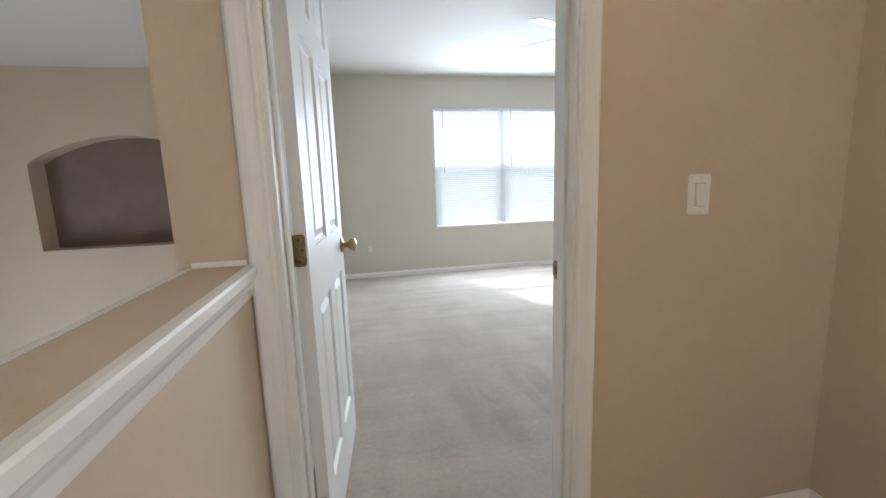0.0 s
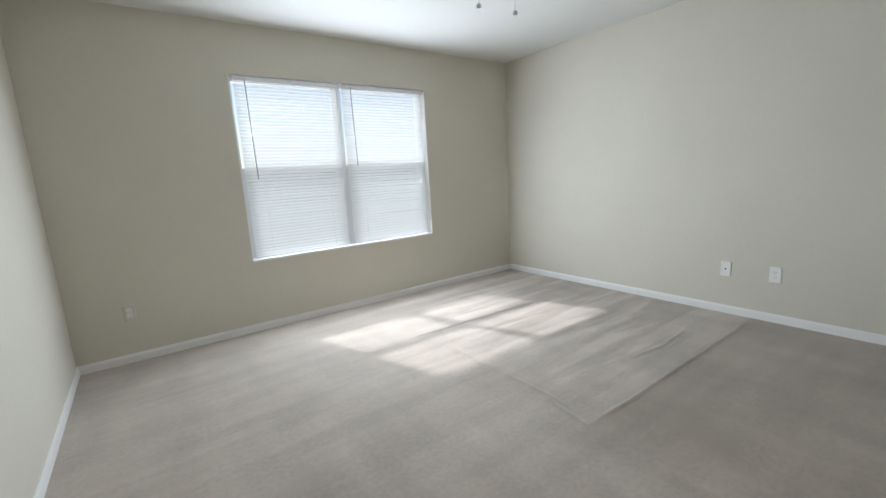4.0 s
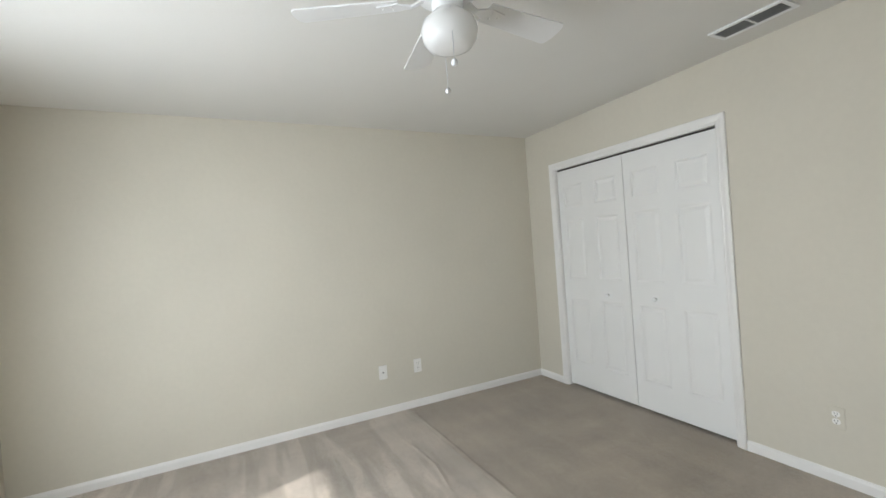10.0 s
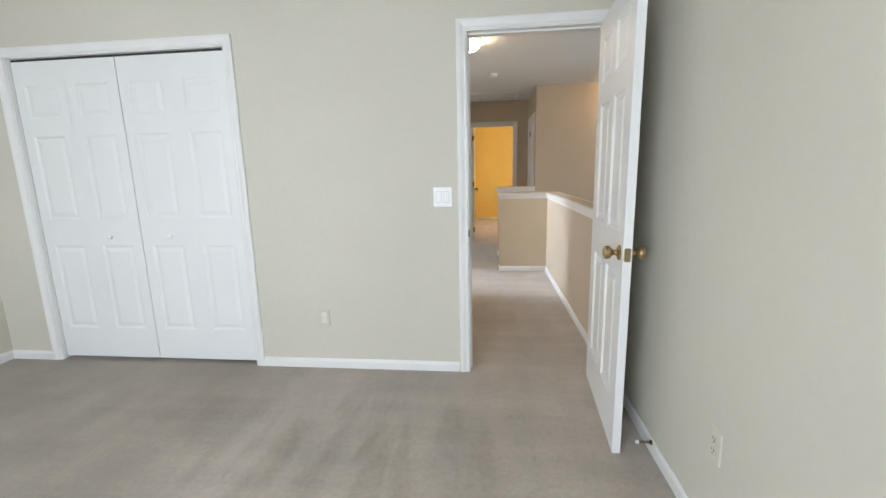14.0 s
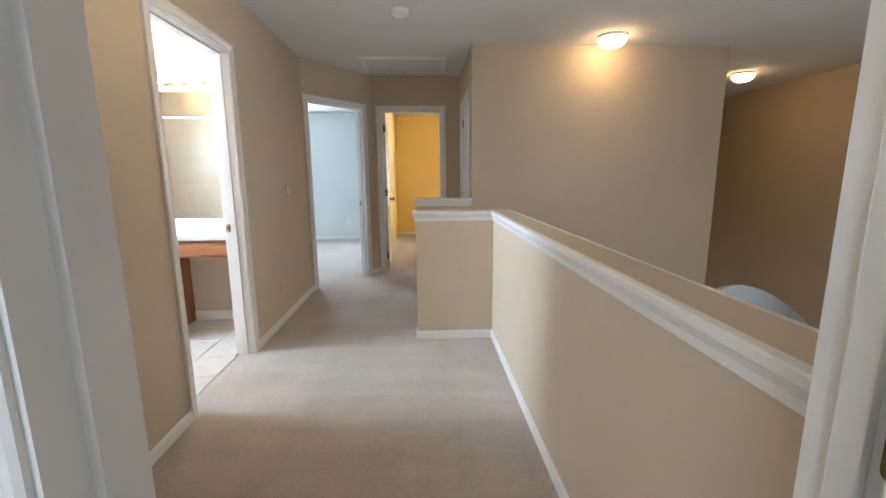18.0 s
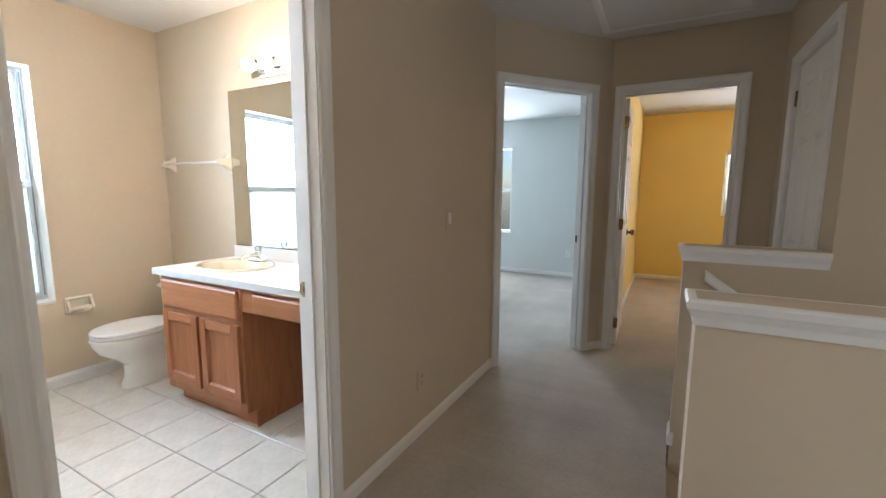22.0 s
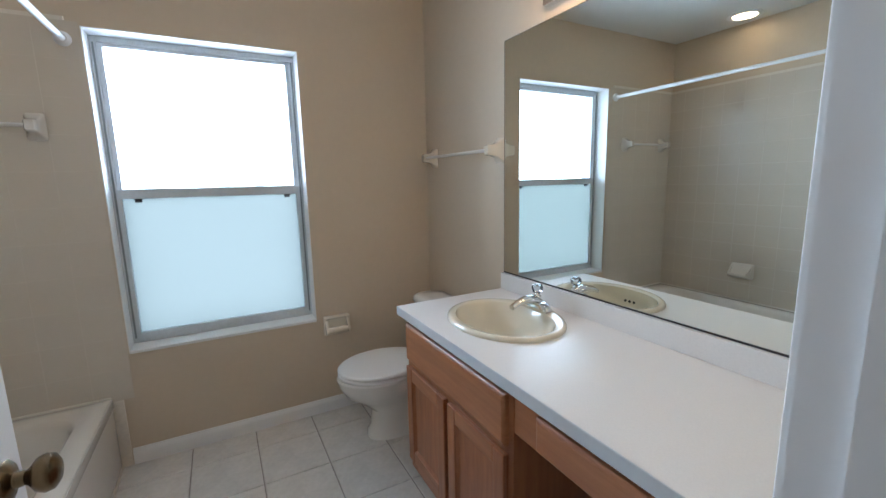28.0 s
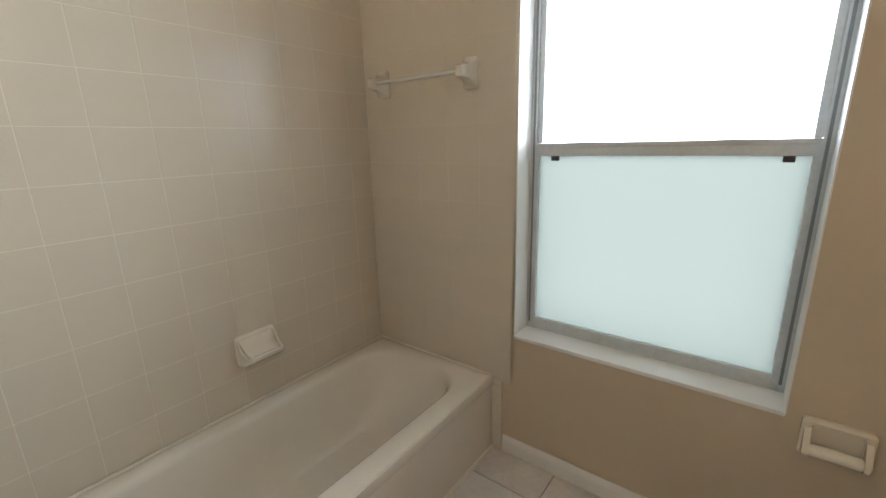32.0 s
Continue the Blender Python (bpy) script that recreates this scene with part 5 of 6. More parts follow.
def stairs():
    ob = thing("stairs", "carpeted stair flight going down beside the half wall", "stairs", Matrix.Translation((0.50, -2.14, 0)), kind="structure")
    for k in range(14):
        z, x = -0.187 * (k + 1), -0.26 * k
        if x < -2.9:
            break
        part("step", boxes((x - 0.285, 0.001, z - 0.16, x, 0.929, z), bevel=0.012), CARPET, ob)
    part("carrier", loft([[(0, 0.002, -0.35), (0, 0.928, -0.35), (0, 0.928, -0.12), (0, 0.002, -0.12)], [(-3.0, 0.002, -2.6), (-3.0, 0.928, -2.6), (-3.0, 0.928, -2.3), (-3.0, 0.002, -2.3)]]), PAINT_HALL, ob)
    rail = thing("handrail", "white wooden handrail on dark brackets beside the stair", "handrail", Matrix.Translation((0.40, -2.14, 0.90)))
    ring = rounded(0.044, 0.052, 0.018, 4)
    pts = [(0.0, 0.065, 0.0), (-2.6, 0.065, -1.87)]
    part("rail", loft([[(x, y + a, z + b) for a, b in ring] for x, y, z in pts]), TRIM, rail, "white rounded rail")
    for t in (0.03, 0.5, 0.95):
        x, z = -2.6 * t, -1.87 * t
        bracket = part("bracket", tube([(x, 0.0, z - 0.075), (x, 0.035, z - 0.070), (x, 0.065, z - 0.045), (x, 0.065, z - 0.024)], 0.007, 8), BRONZE, rail, "dark bronze rail bracket", True)
        part("bracket_plate", lathe(((0.0, 0.0), (0.024, 0.0), (0.022, 0.006), (0.0, 0.007)), 18), BRONZE, bracket, "", True, pose(x, 0.0, z - 0.075, -90))


stairs()

# ---- the bathroom ----


def oval(cx, cy, a, b, z, n=40, lead=0.0, power=2.0):
    """An oval ring; lead stretches its +y end, power squares it."""
    pts = []
    for k in range(n):
        t = 2 * math.pi * k / n
        c, s = math.cos(t), math.sin(t)
        x = math.copysign(abs(c) ** (2 / power), c) * a
        y = math.copysign(abs(s) ** (2 / power), s) * b
        pts.append((cx + x, cy + y + (lead * s if s > 0 else 0), z))
    return pts


def vanity():
    body_y, front = -1.70, -1.165
    ob = thing("vanity_cabinet", "stained maple vanity cabinet with two panelled doors", "cabinet", Matrix.Translation((2.462, body_y, 0)) @ Matrix.Diagonal((1, 1, 1.0355, 1)), "bathroom vanity")
    w, d = 0.715, 0.520
    part("side_panel", boxes((0.0, 0.004, 0.0, 0.016, d - 0.075, 0.10), (0.0, 0.004, 0.10, 0.016, d, 0.762)), MAPLE, ob, "maple end panel with a toe notch")
    part("side_panel", boxes((w - 0.016, 0.004, 0.0, w, d - 0.075, 0.10), (w - 0.016, 0.004, 0.10, w, d, 0.762)), MAPLE, ob)
    part("bottom_panel", boxes((0.016, 0.004, 0.10, w - 0.016, d - 0.02, 0.115)), MAPLE, ob)
    part("toe_kick", boxes((0.016, d - 0.085, 0.0, w - 0.016, d - 0.072, 0.10)), MAPLE_ACROSS, ob)
    part("foot_block", boxes((-0.004, d - 0.085, 0.0, 0.0, d - 0.055, 0.095)), MAPLE, ob)
    for b in ((0.016, d - 0.019, 0.10, 0.055, d, 0.762), (w - 0.055, d - 0.019, 0.10, w - 0.016, d, 0.762), (w / 2 - 0.02, d - 0.019, 0.17, w / 2 + 0.02, d, 0.550)):
        part("stile", boxes(b), MAPLE, ob)
    for b in ((0.055, d - 0.019, 0.10, w - 0.055, d, 0.17), (0.055, d - 0.019, 0.550, w - 0.055, d, 0.605), (0.055, d - 0.019, 0.735, w - 0.055, d, 0.762)):
        part("rail", boxes(b), MAPLE_ACROSS, ob)
    bm = bmesh.new()
    box(bm, 0.020, d, 0.592, w - 0.020, d + 0.013, 0.742)
    framed_panel(bm, 0.020, 0.592, w - 0.020, 0.742, d + 0.013, 1, ((0.0, 0.0), (0.004, -0.004), (0.010, -0.007), (0.012, -0.007)))
    part("drawer_front", bm, MAPLE_ACROSS, ob, "false drawer front with a rounded edge")
    for a in (0.020, w / 2 + 0.012):
        cw, z0, z1 = w / 2 - 0.032, 0.156, 0.566
        door = part("cabinet_door", boxes((0.002, 0, z0 + 0.002, cw - 0.002, 0.007, z1 - 0.002)), MAPLE, ob, "framed maple door with a recessed panel", False, pose(a, d + 0.001, 0))
        for xa in (0.0, cw - 0.052):
            part("door_stile", boxes((xa, 0.007, z0, xa + 0.052, 0.020, z1), bevel=0.005), MAPLE, door)
        for za, zb in ((z0, z0 + 0.052), (z1 - 0.052, z1)):
            part("door_rail", boxes((0.0525, 0.0075, za, cw - 0.0525, 0.0195, zb), bevel=0.005), MAPLE_ACROSS, door)
        bm = bmesh.new()
        framed_panel(bm, 0.0525, z0 + 0.052, cw - 0.0525, z1 - 0.052, 0.0185, 1, ((0.0, 0.002), (0.003, 0.005), (0.008, 0.0095), (0.014, 0.0105)))
        part("door_panel", bm, MAPLE, door)

    desk = thing("knee_space_desk", "maple drawer apron over the open knee space", "dressing table", Matrix.Translation((1.78, -1.70, 0)) @ Matrix.Diagonal((1, 1, 1.0355, 1)), "bathroom vanity")
    L = 2.462 - 1.78
    part("apron", boxes((0.004, d - 0.020, 0.640, L - 0.002, d - 0.001, 0.762)), MAPLE_ACROSS, desk, "maple apron rail")
    bm = bmesh.new()
    box(bm, 0.10, d, 0.652, L - 0.105, d + 0.012, 0.742)
    framed_panel(bm, 0.10, 0.652, L - 0.105, 0.742, d + 0.012, 1, ((0.0, 0.0), (0.004, -0.004), (0.010, -0.007), (0.012, -0.007)))
    part("drawer_front", bm, MAPLE_ACROSS, desk, "slim maple drawer front")
    part("drawer_box", boxes((0.11, 0.10, 0.66, L - 0.115, d - 0.021, 0.735)), MAPLE, desk)
    # the shade below the worktop's edge, put in as a near-black strip
    part("shadow_gap", boxes((0.012, d - 0.020, 0.7625, L + 0.70, d + 0.004, 0.768)), KICK, desk, "dark strip standing for the shade under the worktop")


vanity()
SX, SY, SA, SB = 2.835, -1.425, 0.245, 0.200


def worktop():
    """The laminate worktop with an oval cut-out, and its backsplash."""
    x0, x1, y0, y1, z0, z1 = 1.782, 3.206, -1.699, -1.150, 0.7955, 0.831
    ob = thing("worktop", "pale laminate vanity worktop with a grey edge band and backsplash", "worktop", Matrix.Translation((x0, y0, 0)), "bathroom vanity")
    w, d = x1 - x0, y1 - y0
    cx, cy = SX - x0, SY - y0
    n = 48
    inner = [(cx + (SA - 0.02) * math.cos(2 * math.pi * k / n), cy + (SB - 0.02) * math.sin(2 * math.pi * k / n)) for k in range(n)]
    outer = []
    for k in range(n):
        c, s = math.cos(2 * math.pi * k / n), math.sin(2 * math.pi * k / n)
        t = min(((w - cx) if c > 0 else cx) / max(abs(c), 1e-6), ((d - cy) if s > 0 else cy) / max(abs(s), 1e-6))
        outer.append((cx + c * t, cy + s * t))
    for corner in ((0, 0), (w, 0), (w, d), (0, d)):
        k = min(range(n), key=lambda i: (outer[i][0] - corner[0]) ** 2 + (outer[i][1] - corner[1]) ** 2)
        outer[k] = corner
    bm = bmesh.new()
    top_in = [bm.verts.new((x, y, z1)) for x, y in inner]
    low_in = [bm.verts.new((x, y, z0)) for x, y in inner]
    top_out = [bm.verts.new((x, y, z1)) for x, y in outer]
    low_out = [bm.verts.new((x, y, z0)) for x, y in outer]
    for k in range(n):
        j = (k + 1) % n
        bm.faces.new((top_in[k], top_in[j], top_out[j], top_out[k]))
        bm.faces.new((low_in[j], low_in[k], low_out[k], low_out[j]))
        bm.faces.new((top_in[j], top_in[k], low_in[k], low_in[j]))
        bm.faces.new((top_out[k], top_out[j], low_out[j], low_out[k]))
    part("top", bm, LAMINATE, ob)
    part("edge_band", boxes((0, d, z0, w + 0.002, d + 0.0025, z1 - 0.001)), EDGE, ob, "grey laminate edge band")
    part("edge_band", boxes((w, 0, z0, w + 0.002, d - 0.0005, z1 - 0.001)), EDGE, ob)
    part("backsplash", boxes((0, 0.0, z1 + 0.0005, w - 0.002, 0.020, 0.908), bevel=0.002), LAMINATE, ob, "pale laminate backsplash")


worktop()


def sink():
    ob = thing("sink", "oval biscuit-coloured drop-in basin", "sink", Matrix.Translation((SX, SY, 0.831)))
    rings = []
    for f, z in ((1.0, 0.0), (1.0, 0.006), (0.985, 0.012), (0.955, 0.0155), (0.915, 0.015), (0.885, 0.010), (0.870, 0.000), (0.84, -0.030), (0.78, -0.075), (0.66, -0.115), (0.48, -0.140), (0.25, -0.150), (0.09, -0.153)):
        shift = 0.0 if f > 0.9 else 0.016 * min(1, (0.9 - f) * 20)
        by = SB * f - (0.0 if f > 0.9 else 0.020 * f)
        rings.append(oval(0, shift, SA * f, by, z, 48))
    part("basin", loft(rings, False, False), BISCUIT, ob, "glazed biscuit basin with a raised rim", True)
    part("drain", lathe(((0.0, -0.150), (0.021, -0.150), (0.022, -0.146), (0.014, -0.146), (0.012, -0.149), (0.0, -0.149)), 20), CHROME, ob, "", True, pose(0, 0.016, 0))
    for k in (-1, 0, 1):
        part("overflow_hole", lathe(((0.0, 0.0), (0.006, 0.0), (0.006, 0.002), (0.0, 0.002)), 12), SLOT, ob, "", False, pose(k * 0.022, SB * 0.80 + 0.001, -0.045, 80))


sink()


def faucet():
    ob = thing("faucet", "chrome basin faucet with a clear acrylic knob", "faucet", pose(SX + 0.01, -1.585, 0.844))
    base = rounded(0.155, 0.048, 0.023, 6)
    part("base", loft([[(x, y, 0.0) for x, y in base], [(x, y, 0.010) for x, y in base], [(x * 0.94, y * 0.86, 0.020) for x, y in base], [(x * 0.55, y * 0.8, 0.030) for x, y in base]]), CHROME, ob, "", True)
    rings = []
    for t, (y, z, a, b) in enumerate(((-0.020, 0.020, 0.026, 0.020), (0.010, 0.036, 0.025, 0.020), (0.050, 0.042, 0.021, 0.016), (0.092, 0.034, 0.017, 0.012), (0.116, 0.022, 0.015, 0.009))):
        rings.append([(a * math.cos(k * math.pi / 8), y, z + b * math.sin(k * math.pi / 8)) for k in range(16)])
    part("spout", loft(rings), CHROME, ob, "", True)
    part("stem", lathe(((0.0, 0.03), (0.018, 0.03), (0.018, 0.050), (0.011, 0.056), (0.009, 0.064), (0.0, 0.064)), 20), CHROME, ob, "", True, pose(0, -0.006, 0))
    prof = ((0.009, 0.060), (0.015, 0.063), (0.021, 0.074), (0.0225, 0.086), (0.018, 0.094), (0.0, 0.096))
    part("knob", lathe(prof, 10), CRYSTAL, ob, "faceted clear acrylic knob", False, pose(0, -0.006, 0))
    part("knob_cap", lathe(((0.0, 0.086), (0.008, 0.0855), (0.008, 0.0975), (0.0, 0.098)), 14), CHROME, ob, "", True, pose(0, -0.006, 0))
    part("lift_rod", tube([(0, -0.020, 0.02), (0, -0.024, 0.085)], 0.0025, 8), CHROME, ob)


faucet()


def toilet():
    ob = thing("toilet", "white two-piece toilet with its lid closed", "toilet", pose(3.635, -1.685, 0) @ Matrix.Diagonal((1, 1, 0.93, 1)))
    # local y runs from the wall to the front
    rings = []
    for z, a, b, c, pw in ((0.0, 0.100, 0.190, 0.375, 2.5), (0.03, 0.097, 0.186, 0.372, 2.5), (0.07, 0.088, 0.172, 0.368, 2.4), (0.16, 0.086, 0.160, 0.375, 2.3), (0.22, 0.108, 0.178, 0.415, 2.1), (0.28, 0.150, 0.215, 0.455, 2.0), (0.34, 0.172, 0.235, 0.465, 2.0), (0.375, 0.178, 0.240, 0.467, 2.0), (0.385, 0.172, 0.234, 0.467, 2.0)):
        rings.append(oval(0, c, a, b, z, 40, 0.0, pw))
    part("bowl", loft(rings), WHITE_CERAMIC, ob, "glazed white bowl on a pedestal foot", True)
    part("deck", boxes((-0.15, 0.03, 0.30, 0.15, 0.30, 0.385), bevel=0.02), WHITE_CERAMIC, ob, "", True)
    part("seat", loft([oval(0, 0.462, 0.180 * f, 0.238 * f, z, 40) for f, z in ((0.985, 0.389), (1.0, 0.394), (1.0, 0.404), (0.985, 0.409))]), WHITE_PLASTIC, ob, "white seat ring", True)
    part("lid", loft([oval(0, 0.460, 0.181 * f, 0.240 * f, z, 40) for f, z in ((0.985, 0.412), (1.0, 0.416), (1.0, 0.424), (0.97, 0.431), (0.80, 0.4345), (0.4, 0.436))]), WHITE_PLASTIC, ob, "white closed lid", True)
    for x in (-0.075, 0.075):
        part("seat_hinge", boxes((x - 0.022, 0.205, 0.386, x + 0.022, 0.240, 0.420), bevel=0.006), WHITE_PLASTIC, ob)
    t = rounded(0.42, 0.190, 0.080, 8)
    part("tank", loft([[(x * f, y * f + 0.105, z) for x, y in t] for f, z in ((0.90, 0.375), (0.96, 0.42), (1.0, 0.56), (1.01, 0.695))]), WHITE_CERAMIC, ob, "glazed white cistern", True)
    part("tank_lid", loft([[(x * f, y * f + 0.105, z) for x, y in t] for f, z in ((1.02, 0.697), (1.05, 0.704), (1.05, 0.716), (1.02, 0.732), (0.92, 0.742), (0.5, 0.746))]), WHITE_CERAMIC, ob, "", True)
    handle = part("flush_lever", tube([(0.155, 0.198, 0.650), (0.155, 0.215, 0.650), (0.120, 0.222, 0.646), (0.085, 0.222, 0.640)], 0.008, 10), CERAMIC, ob, "almond flush lever", True)
    part("lever_boss", lathe(((0.0, 0.0), (0.016, 0.0), (0.014, 0.010), (0.0, 0.011)), 16), CERAMIC, handle, "", True, pose(0.155, 0.198, 0.650, -90))
    for x in (-0.098, 0.098):
        part("bolt_cap", lathe(((0.0, 0.0), (0.014, 0.0), (0.012, 0.012), (0.0, 0.018)), 14), WHITE_CERAMIC, ob, "", True, pose(x, 0.32, 0.0))


WHITE_PLASTIC = material("white_seat_plastic", (0.80, 0.80, 0.79), 0.22)
toilet()


def mirror():
    ob = thing("wall_mirror", "large frameless mirror over the vanity", "mirror", Matrix.Translation((1.80, -1.70, 0.912)))
    w, h = 3.195 - 1.80, 1.932 - 0.912
    part("glass", boxes((0.0, 0.001, 0.0, w, 0.006, h)), MIRROR, ob, "silvered mirror glass")
    part("bottom_channel", boxes((0.0, 0.0005, -0.003, w, 0.008, 0.0), (0.0, 0.0062, 0.0, w, 0.008, 0.0025)), KICK, ob, "slim dark channel under the glass")
    part("edge", boxes((w, 0.001, 0.0, w + 0.0025, 0.0062, h), (0, 0.001, h, w + 0.0025, 0.0062, h + 0.0025)), KICK, ob, "dark mirror edge")


mirror()


def light_bar():
    ob = thing("vanity_light", "chrome vanity light bar with six round lit bulbs", "light fixture", Matrix.Translation((2.475, -1.70, 2.030)))
    part("bar", boxes((-0.455, 0.0, -0.055, 0.455, 0.032, 0.055), bevel=0.010), CHROME, ob, "polished chrome bar", True)
    for k in range(6):
        x = -0.375 + 0.15 * k
        socket = part("socket", lathe(((0.0, 0.0), (0.026, 0.0), (0.026, 0.012), (0.020, 0.030), (0.0, 0.030)), 18), CHROME, ob, "", True, pose(x, 0.031, 0, -90))
        part("bulb", lathe(((0.014, 0.028), (0.020, 0.040), (0.036, 0.056), (0.0415, 0.076), (0.036, 0.098), (0.020, 0.112), (0.0, 0.116)), 20), GLOW, socket, "lit round globe bulb", True)


light_bar()


def ceramic_post(bm, at):
    """A flared ceramic bracket: local y out of the wall."""
    rings = []
    for y, a, b in ((0.0, 0.033, 0.056), (0.006, 0.033, 0.056), (0.016, 0.027, 0.044), (0.032, 0.020, 0.031), (0.052, 0.018, 0.025), (0.076, 0.018, 0.023), (0.083, 0.014, 0.018)):
        rings.append([at @ Vector((x, y, z)) for x, z in rounded(2 * a, 2 * b, min(a, b) * 0.35, 3)])
    return loft(rings, bm=bm)


def towel_bar(m, length, label, mat):
    ob = thing("towel_bar", label, "towel bar", m)
    for x in (-length / 2, length / 2):
        part("post", ceramic_post(bmesh.new(), Matrix.Translation((x, 0, 0))), mat, ob, "flared ceramic bracket", True)
    part("bar", tube([(-length / 2 + 0.012, 0.064, 0), (length / 2 - 0.012, 0.064, 0)], 0.0085, 12), CRYSTAL_BAR, ob, "translucent plastic bar", True)


CRYSTAL_BAR = translucent_material("cloudy_plastic_bar", (0.80, 0.78, 0.74), 0.5, 0.2)
towel_bar(pose(3.560, -1.70, 1.475), 0.655, "almond ceramic towel bar beside the mirror", CERAMIC)
towel_bar(pose(3.986, 0.325, 1.598, 0, 0, 90), 0.46, "cream ceramic towel bar over the tub", ENAMEL)


def paper_holder():
    """A recessed ceramic holder: an outer frame round a hollow, with a roller."""
    ob = thing("paper_holder", "recessed almond ceramic toilet paper holder in the wall", "toilet paper holder", pose(4.0, -1.078, 0.526, 0, 0, 90))
    o, i = rounded(0.152, 0.116, 0.012, 4), rounded(0.108, 0.075, 0.010, 4)
    rings = [[(x, y, z) for x, z in src] for src, y in ((o, 0.0), (o, 0.012), (rounded(0.138, 0.102, 0.012, 4), 0.020), (rounded(0.120, 0.086, 0.010, 4), 0.020), (i, 0.010), (i, 0.002))]
    part("frame", loft(rings), CERAMIC, ob, "glazed ceramic frame", True)
    side = [(0.010, 0.040), (0.024, 0.030), (0.040, 0.004), (0.052, -0.014), (0.054, -0.030), (0.046, -0.042), (0.010, -0.050)]
    for s in (-1, 1):
        part("cheek", loft([[(s * a, y * f, z * f) for y, z in side] for a, f in ((0.055, 1.0), (0.066, 1.0), (0.070, 0.92))]), CERAMIC, ob, "", True)
    part("roller", lathe([(0.0, -0.055), (0.015, -0.055), (0.018, -0.050), (0.018, 0.050), (0.015, 0.055), (0.0, 0.055)], 18), CERAMIC, ob, "", True, pose(0, 0.034, -0.024, 0, 90))


paper_holder()


def soap_dish():
    ob = thing("soap_dish", "cream ceramic soap dish on the tub wall", "soap dish", pose(3.315, 0.674, 0.600, 0, 0, 180))
    o = rounded(0.160, 0.120, 0.014, 4)
    part("back", loft([[(x, y, z) for x, z in src] for src, y in ((o, 0.0), (o, 0.007), (rounded(0.146, 0.106, 0.014, 4), 0.013))]), ENAMEL, ob, "", True)
    side = [(0.010, 0.046), (0.020, 0.040), (0.036, 0.006), (0.066, -0.012), (0.082, -0.006), (0.090, -0.010), (0.088, -0.024), (0.060, -0.044), (0.010, -0.056)]
    rings = []
    for f, drop in ((-1.0, 0.0), (-0.93, 0.0), (0.93, 0.0), (1.0, 0.0)):
        w = 0.072 if abs(f) < 1 else 0.076
        rings.append([(math.copysign(w, f) * (1 - 2.2 * max(0.0, y - 0.03)) * (1 if abs(f) < 1 else 1.02), y * (1 if abs(f) < 1 else 0.94), z) for y, z in side])
    part("tray", loft(rings), ENAMEL, ob, "shallow scooped soap tray", True)
    for s in (-1, 1):
        cheek = [(0.010, 0.050), (0.024, 0.046), (0.060, 0.006), (0.088, -0.004), (0.089, -0.014), (0.060, -0.016), (0.010, -0.020)]
        part("cheek", loft([[(s * (0.064 + d) * (1 - 2.2 * max(0.0, y - 0.03)), y, z) for y, z in cheek] for d in (0.0, 0.009)]), ENAMEL, ob, "", True)


soap_dish()


def bathtub():
    x0, x1, y0, y1, top = 2.462, 3.984, -0.002, 0.672, 0.366
    ob = thing("bathtub", "cream enamel alcove bathtub with a plain apron", "bathtub", Matrix.Translation(((x0 + x1) / 2, (y0 + y1) / 2, 0)))
    L, W = x1 - x0, y1 - y0
    bm = bmesh.new()

    def ring(w, d, r, z, dx=0.0, dy=0.0):
        return [(x + dx, y + dy, z) for x, y in rounded(w, d, r, 8)]

    rings = [ring(L, W, 0.004, 0.02), ring(L, W, 0.004, top - 0.012), ring(L - 0.004, W - 0.004, 0.006, top - 0.004), ring(L - 0.014, W - 0.014, 0.010, top),
             ring(L - 0.14, W - 0.135, 0.16, top, 0.0, 0.012), ring(L - 0.165, W - 0.16, 0.155, top - 0.008, 0.0, 0.012), ring(L - 0.185, W - 0.18, 0.15, top - 0.03, 0.0, 0.012),
             ring(L - 0.26, W - 0.22, 0.14, top - 0.17, -0.02, 0.012), ring(L - 0.36, W - 0.27, 0.12, top - 0.28, -0.03, 0.012), ring(L - 0.46, W - 0.34, 0.10, top - 0.315, -0.03, 0.012)]
    loft(rings, bm=bm)
    part("shell", bm, ENAMEL, ob, "glossy cream tub shell", True)
    part("apron_lip", boxes((-L / 2 + 0.001, -W / 2 - 0.006, top - 0.045, L / 2 - 0.001, -W / 2 - 0.0005, top - 0.002), bevel=0.0028), ENAMEL, ob, "rounded front rim", True)
    part("caulk", boxes((-L / 2, W / 2 - 0.010, top - 0.001, L / 2, W / 2 - 0.001, top + 0.008), (L / 2 - 0.010, -W / 2, top - 0.001, L / 2 - 0.001, W / 2 - 0.010, top + 0.008), bevel=0.003), GROUT_WALL, ob, "pale sealant bead")
    part("base_caulk", boxes((-L / 2, -W / 2 - 0.006, 0.0, L / 2, -W / 2 + 0.004, 0.020)), GROUT_WALL, ob)


bathtub()


def shower_rod():
    ob = thing("shower_rod", "white shower curtain rod across the tub", "shower rod", Matrix.Translation((3.984, -0.035, 1.955)))
    part("rod", tube([(0.0, 0, 0), (-0.78, 0, 0)], 0.0125, 14), VINYL, ob, "", True)
    part("rod", tube([(-0.76, 0, 0), (-1.522, 0, 0)], 0.0105, 14), VINYL, ob, "narrower inner rod", True)
    for x, t in ((0.0, -90), (-1.522, 90)):
        part("flange", lathe(((0.0, 0.0), (0.030, 0.0), (0.030, 0.006), (0.018, 0.018), (0.0, 0.018)), 20), VINYL, ob, "", True, pose(x, 0, 0, 0, t, 0))


shower_rod()


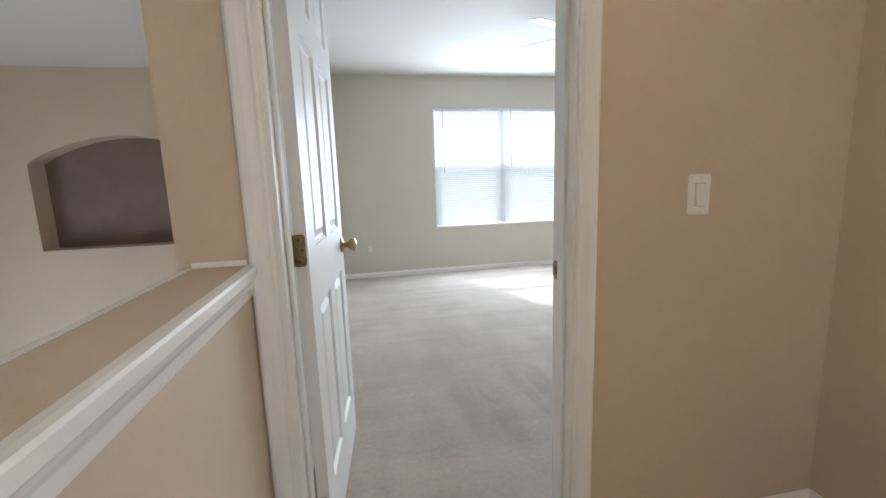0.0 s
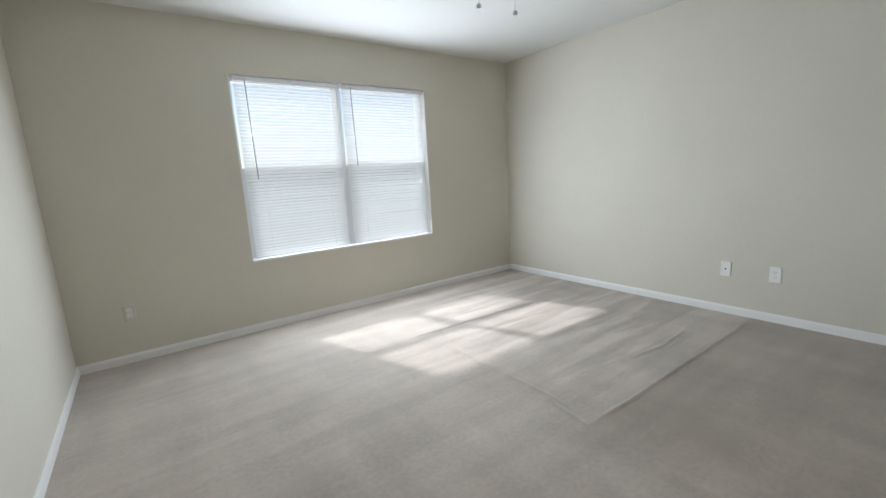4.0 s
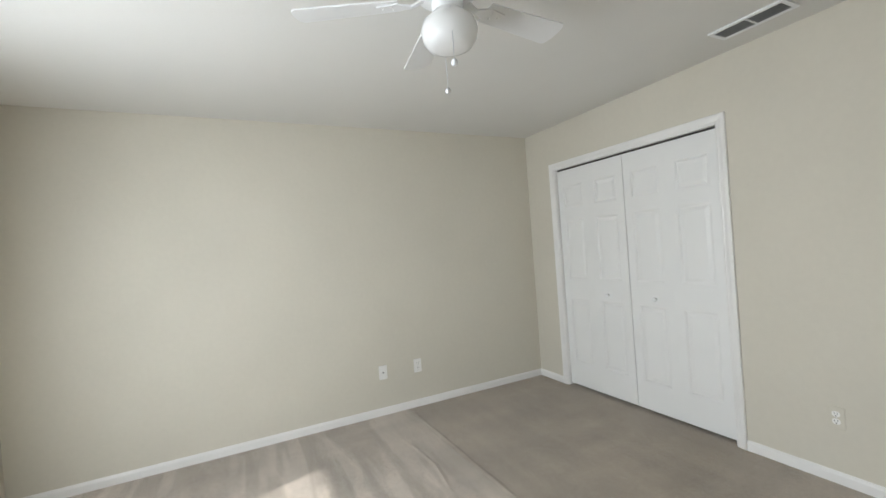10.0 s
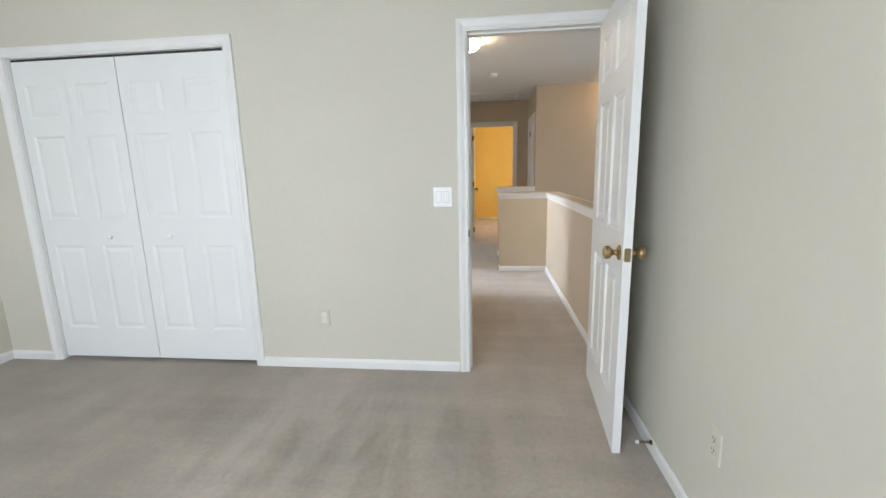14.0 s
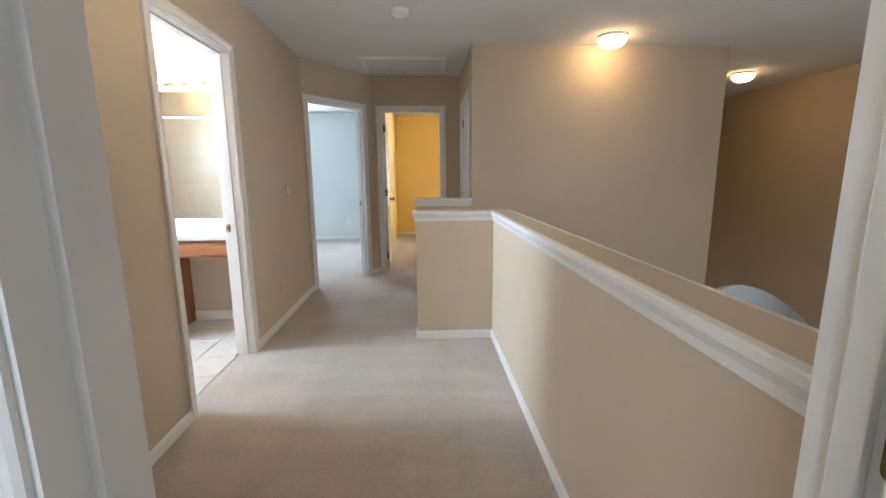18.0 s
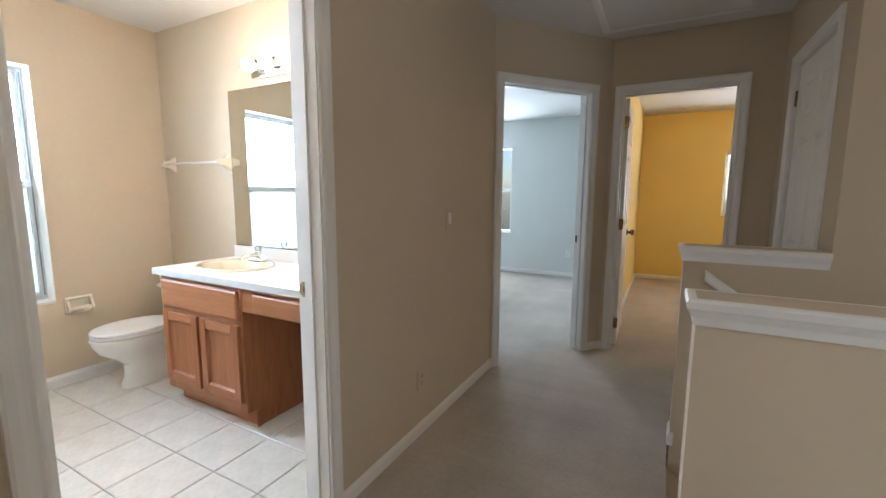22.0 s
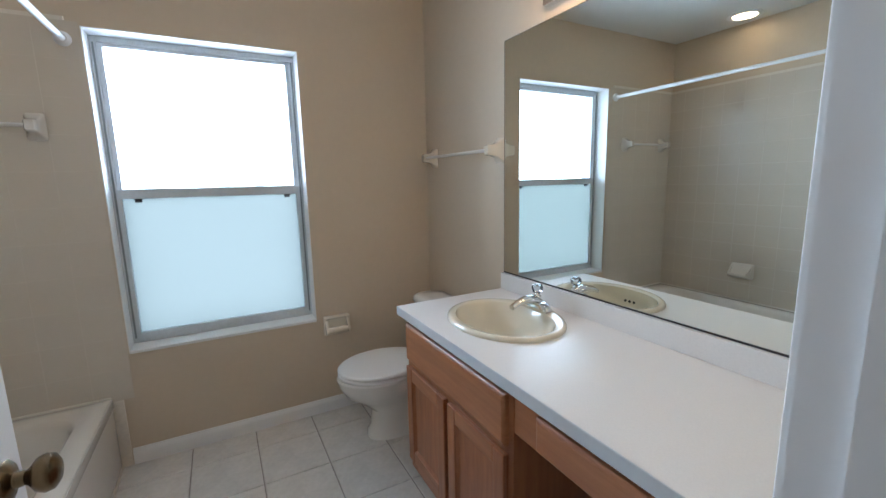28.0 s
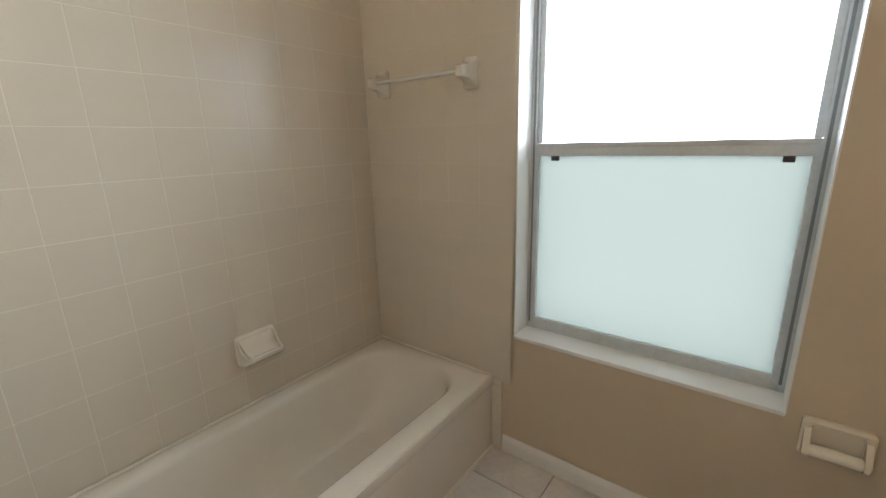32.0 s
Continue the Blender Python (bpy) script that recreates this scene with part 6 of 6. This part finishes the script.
def recessed_light():
    ob = thing("recessed_light", "lit recessed ceiling light over the tub", "ceiling light", Matrix.Translation((3.38, 0.52, H)))
    part("trim_ring", lathe(((0.078, -0.001), (0.105, -0.001), (0.108, -0.006), (0.082, -0.010), (0.076, -0.004)), 32), VINYL, ob, "white trim ring", True)
    part("lens", lathe(((0.0, -0.002), (0.077, -0.002), (0.075, -0.006), (0.0, -0.008)), 28), SPOT, ob, "glowing frosted lens", True)


recessed_light()


def exhaust_vent():
    ob = thing("exhaust_fan", "round white exhaust vent in the bathroom ceiling", "air vent", Matrix.Translation((3.22, -1.16, H)))
    part("ring", lathe(((0.0, 0.0), (0.150, 0.0), (0.150, -0.010), (0.135, -0.022), (0.115, -0.018), (0.110, -0.006), (0.0, -0.006)), 36), VINYL, ob, "", True)
    part("cover", lathe(((0.0, -0.010), (0.100, -0.012), (0.100, -0.020), (0.070, -0.028), (0.0, -0.030)), 32), VINYL, ob, "", True)


exhaust_vent()

# tiled surfaces: pieces last
tub_wall = structure("tile_backing", boxes((2.462, 0.676, 0.02, 3.998, 0.699, 2.045), (3.988, -0.045, 0.0, 3.9995, 0.676, 2.045), (2.461, -0.028, 0.0, 2.4725, 0.676, 2.045)), GROUT_WALL, "pale grout behind the tub wall tiles", "tiled wall")


def flat_tile(w, h, t, b):
    """A glazed tile in the xz plane, its face towards -y."""
    me = bpy.data.meshes.new("tile")
    bm = bmesh.new()
    loft([[(-w / 2, 0, -h / 2), (w / 2, 0, -h / 2), (w / 2, 0, h / 2), (-w / 2, 0, h / 2)], [(-w / 2, -t + b, -h / 2), (w / 2, -t + b, -h / 2), (w / 2, -t + b, h / 2), (-w / 2, -t + b, h / 2)],
          [(-w / 2 + b, -t, -h / 2 + b), (w / 2 - b, -t, -h / 2 + b), (w / 2 - b, -t, h / 2 - b), (-w / 2 + b, -t, h / 2 - b)]], bm=bm)
    bmesh.ops.recalc_face_normals(bm, faces=bm.faces[:])
    bm.to_mesh(me)
    bm.free()
    me.materials.append(WALL_TILE)
    return me


S = 0.153
TILE = flat_tile(S - 0.0022, S - 0.0022, 0.0006, 0.0003)
TILE_TIGHT = flat_tile(S - 0.0008, S - 0.0008, 0.0006, 0.0002)
for r in range(11):
    z = 0.4225 + r * S
    for c in range(10):
        t = new("tile", TILE)
        t.parent = tub_wall
        t.matrix_basis = pose(3.9455 - S * c, 0.676, z, random.uniform(-0.12, 0.12), 0, random.uniform(-0.12, 0.12))
    for c in range(5):
        if 0.598 - S * c < -0.05:
            break
        t = new("tile", TILE_TIGHT)
        t.parent = tub_wall
        t.matrix_basis = pose(3.988, 0.598 - S * c, z, 0, random.uniform(-0.2, 0.2), -90 + random.uniform(-0.12, 0.12))

bath_floor = structure("bathroom_floor", boxes((1.765, -1.70, -0.12, 4.0, -0.03, -0.003), (2.46, -0.03, -0.12, 4.0, 0.70, -0.003)), GROUT, "bathroom floor grout bed under the tiles", "floor")


def floor_tile_mesh(w, d):
    me = bpy.data.meshes.new("tile")
    bm = bmesh.new()
    b = 0.003
    loft([[(-w / 2, -d / 2, -0.004), (w / 2, -d / 2, -0.004), (w / 2, d / 2, -0.004), (-w / 2, d / 2, -0.004)], [(-w / 2, -d / 2, -0.001), (w / 2, -d / 2, -0.001), (w / 2, d / 2, -0.001), (-w / 2, d / 2, -0.001)],
          [(-w / 2 + b, -d / 2 + b, 0.0015), (w / 2 - b, -d / 2 + b, 0.0015), (w / 2 - b, d / 2 - b, 0.0015), (-w / 2 + b, d / 2 - b, 0.0015)]], bm=bm)
    bmesh.ops.recalc_face_normals(bm, faces=bm.faces[:])
    bm.to_mesh(me)
    bm.free()
    me.materials.append(FLOOR_TILE)
    return me


P = 0.2985
xs = [3.519 + P * k for k in range(-7, 3)]
ys = [-0.595 - P * k for k in range(-3, 5)]
cache = {}
for a, b in zip(xs, xs[1:]):
    for d, c in zip(ys, ys[1:]):
        a2, b2, c2, d2 = max(a, 1.769), min(b, 3.999), max(c, -1.699), min(d, 0.0)
        if a2 < 1.782 and (c2 < -0.938 or d2 > -0.155):
            a2 = 1.782
        if b2 - a2 < 0.03 or d2 - c2 < 0.03:
            continue
        w, h = round(b2 - a2 - 0.0045, 4), round(d2 - c2 - 0.0045, 4)
        if (w, h) not in cache:
            cache[w, h] = floor_tile_mesh(w, h)
        t = new("tile", cache[w, h])
        t.parent = bath_floor
        t.matrix_basis = pose((a2 + b2) / 2, (c2 + d2) / 2, random.uniform(0, 0.0006), random.uniform(-0.05, 0.05), random.uniform(-0.05, 0.05), 0)
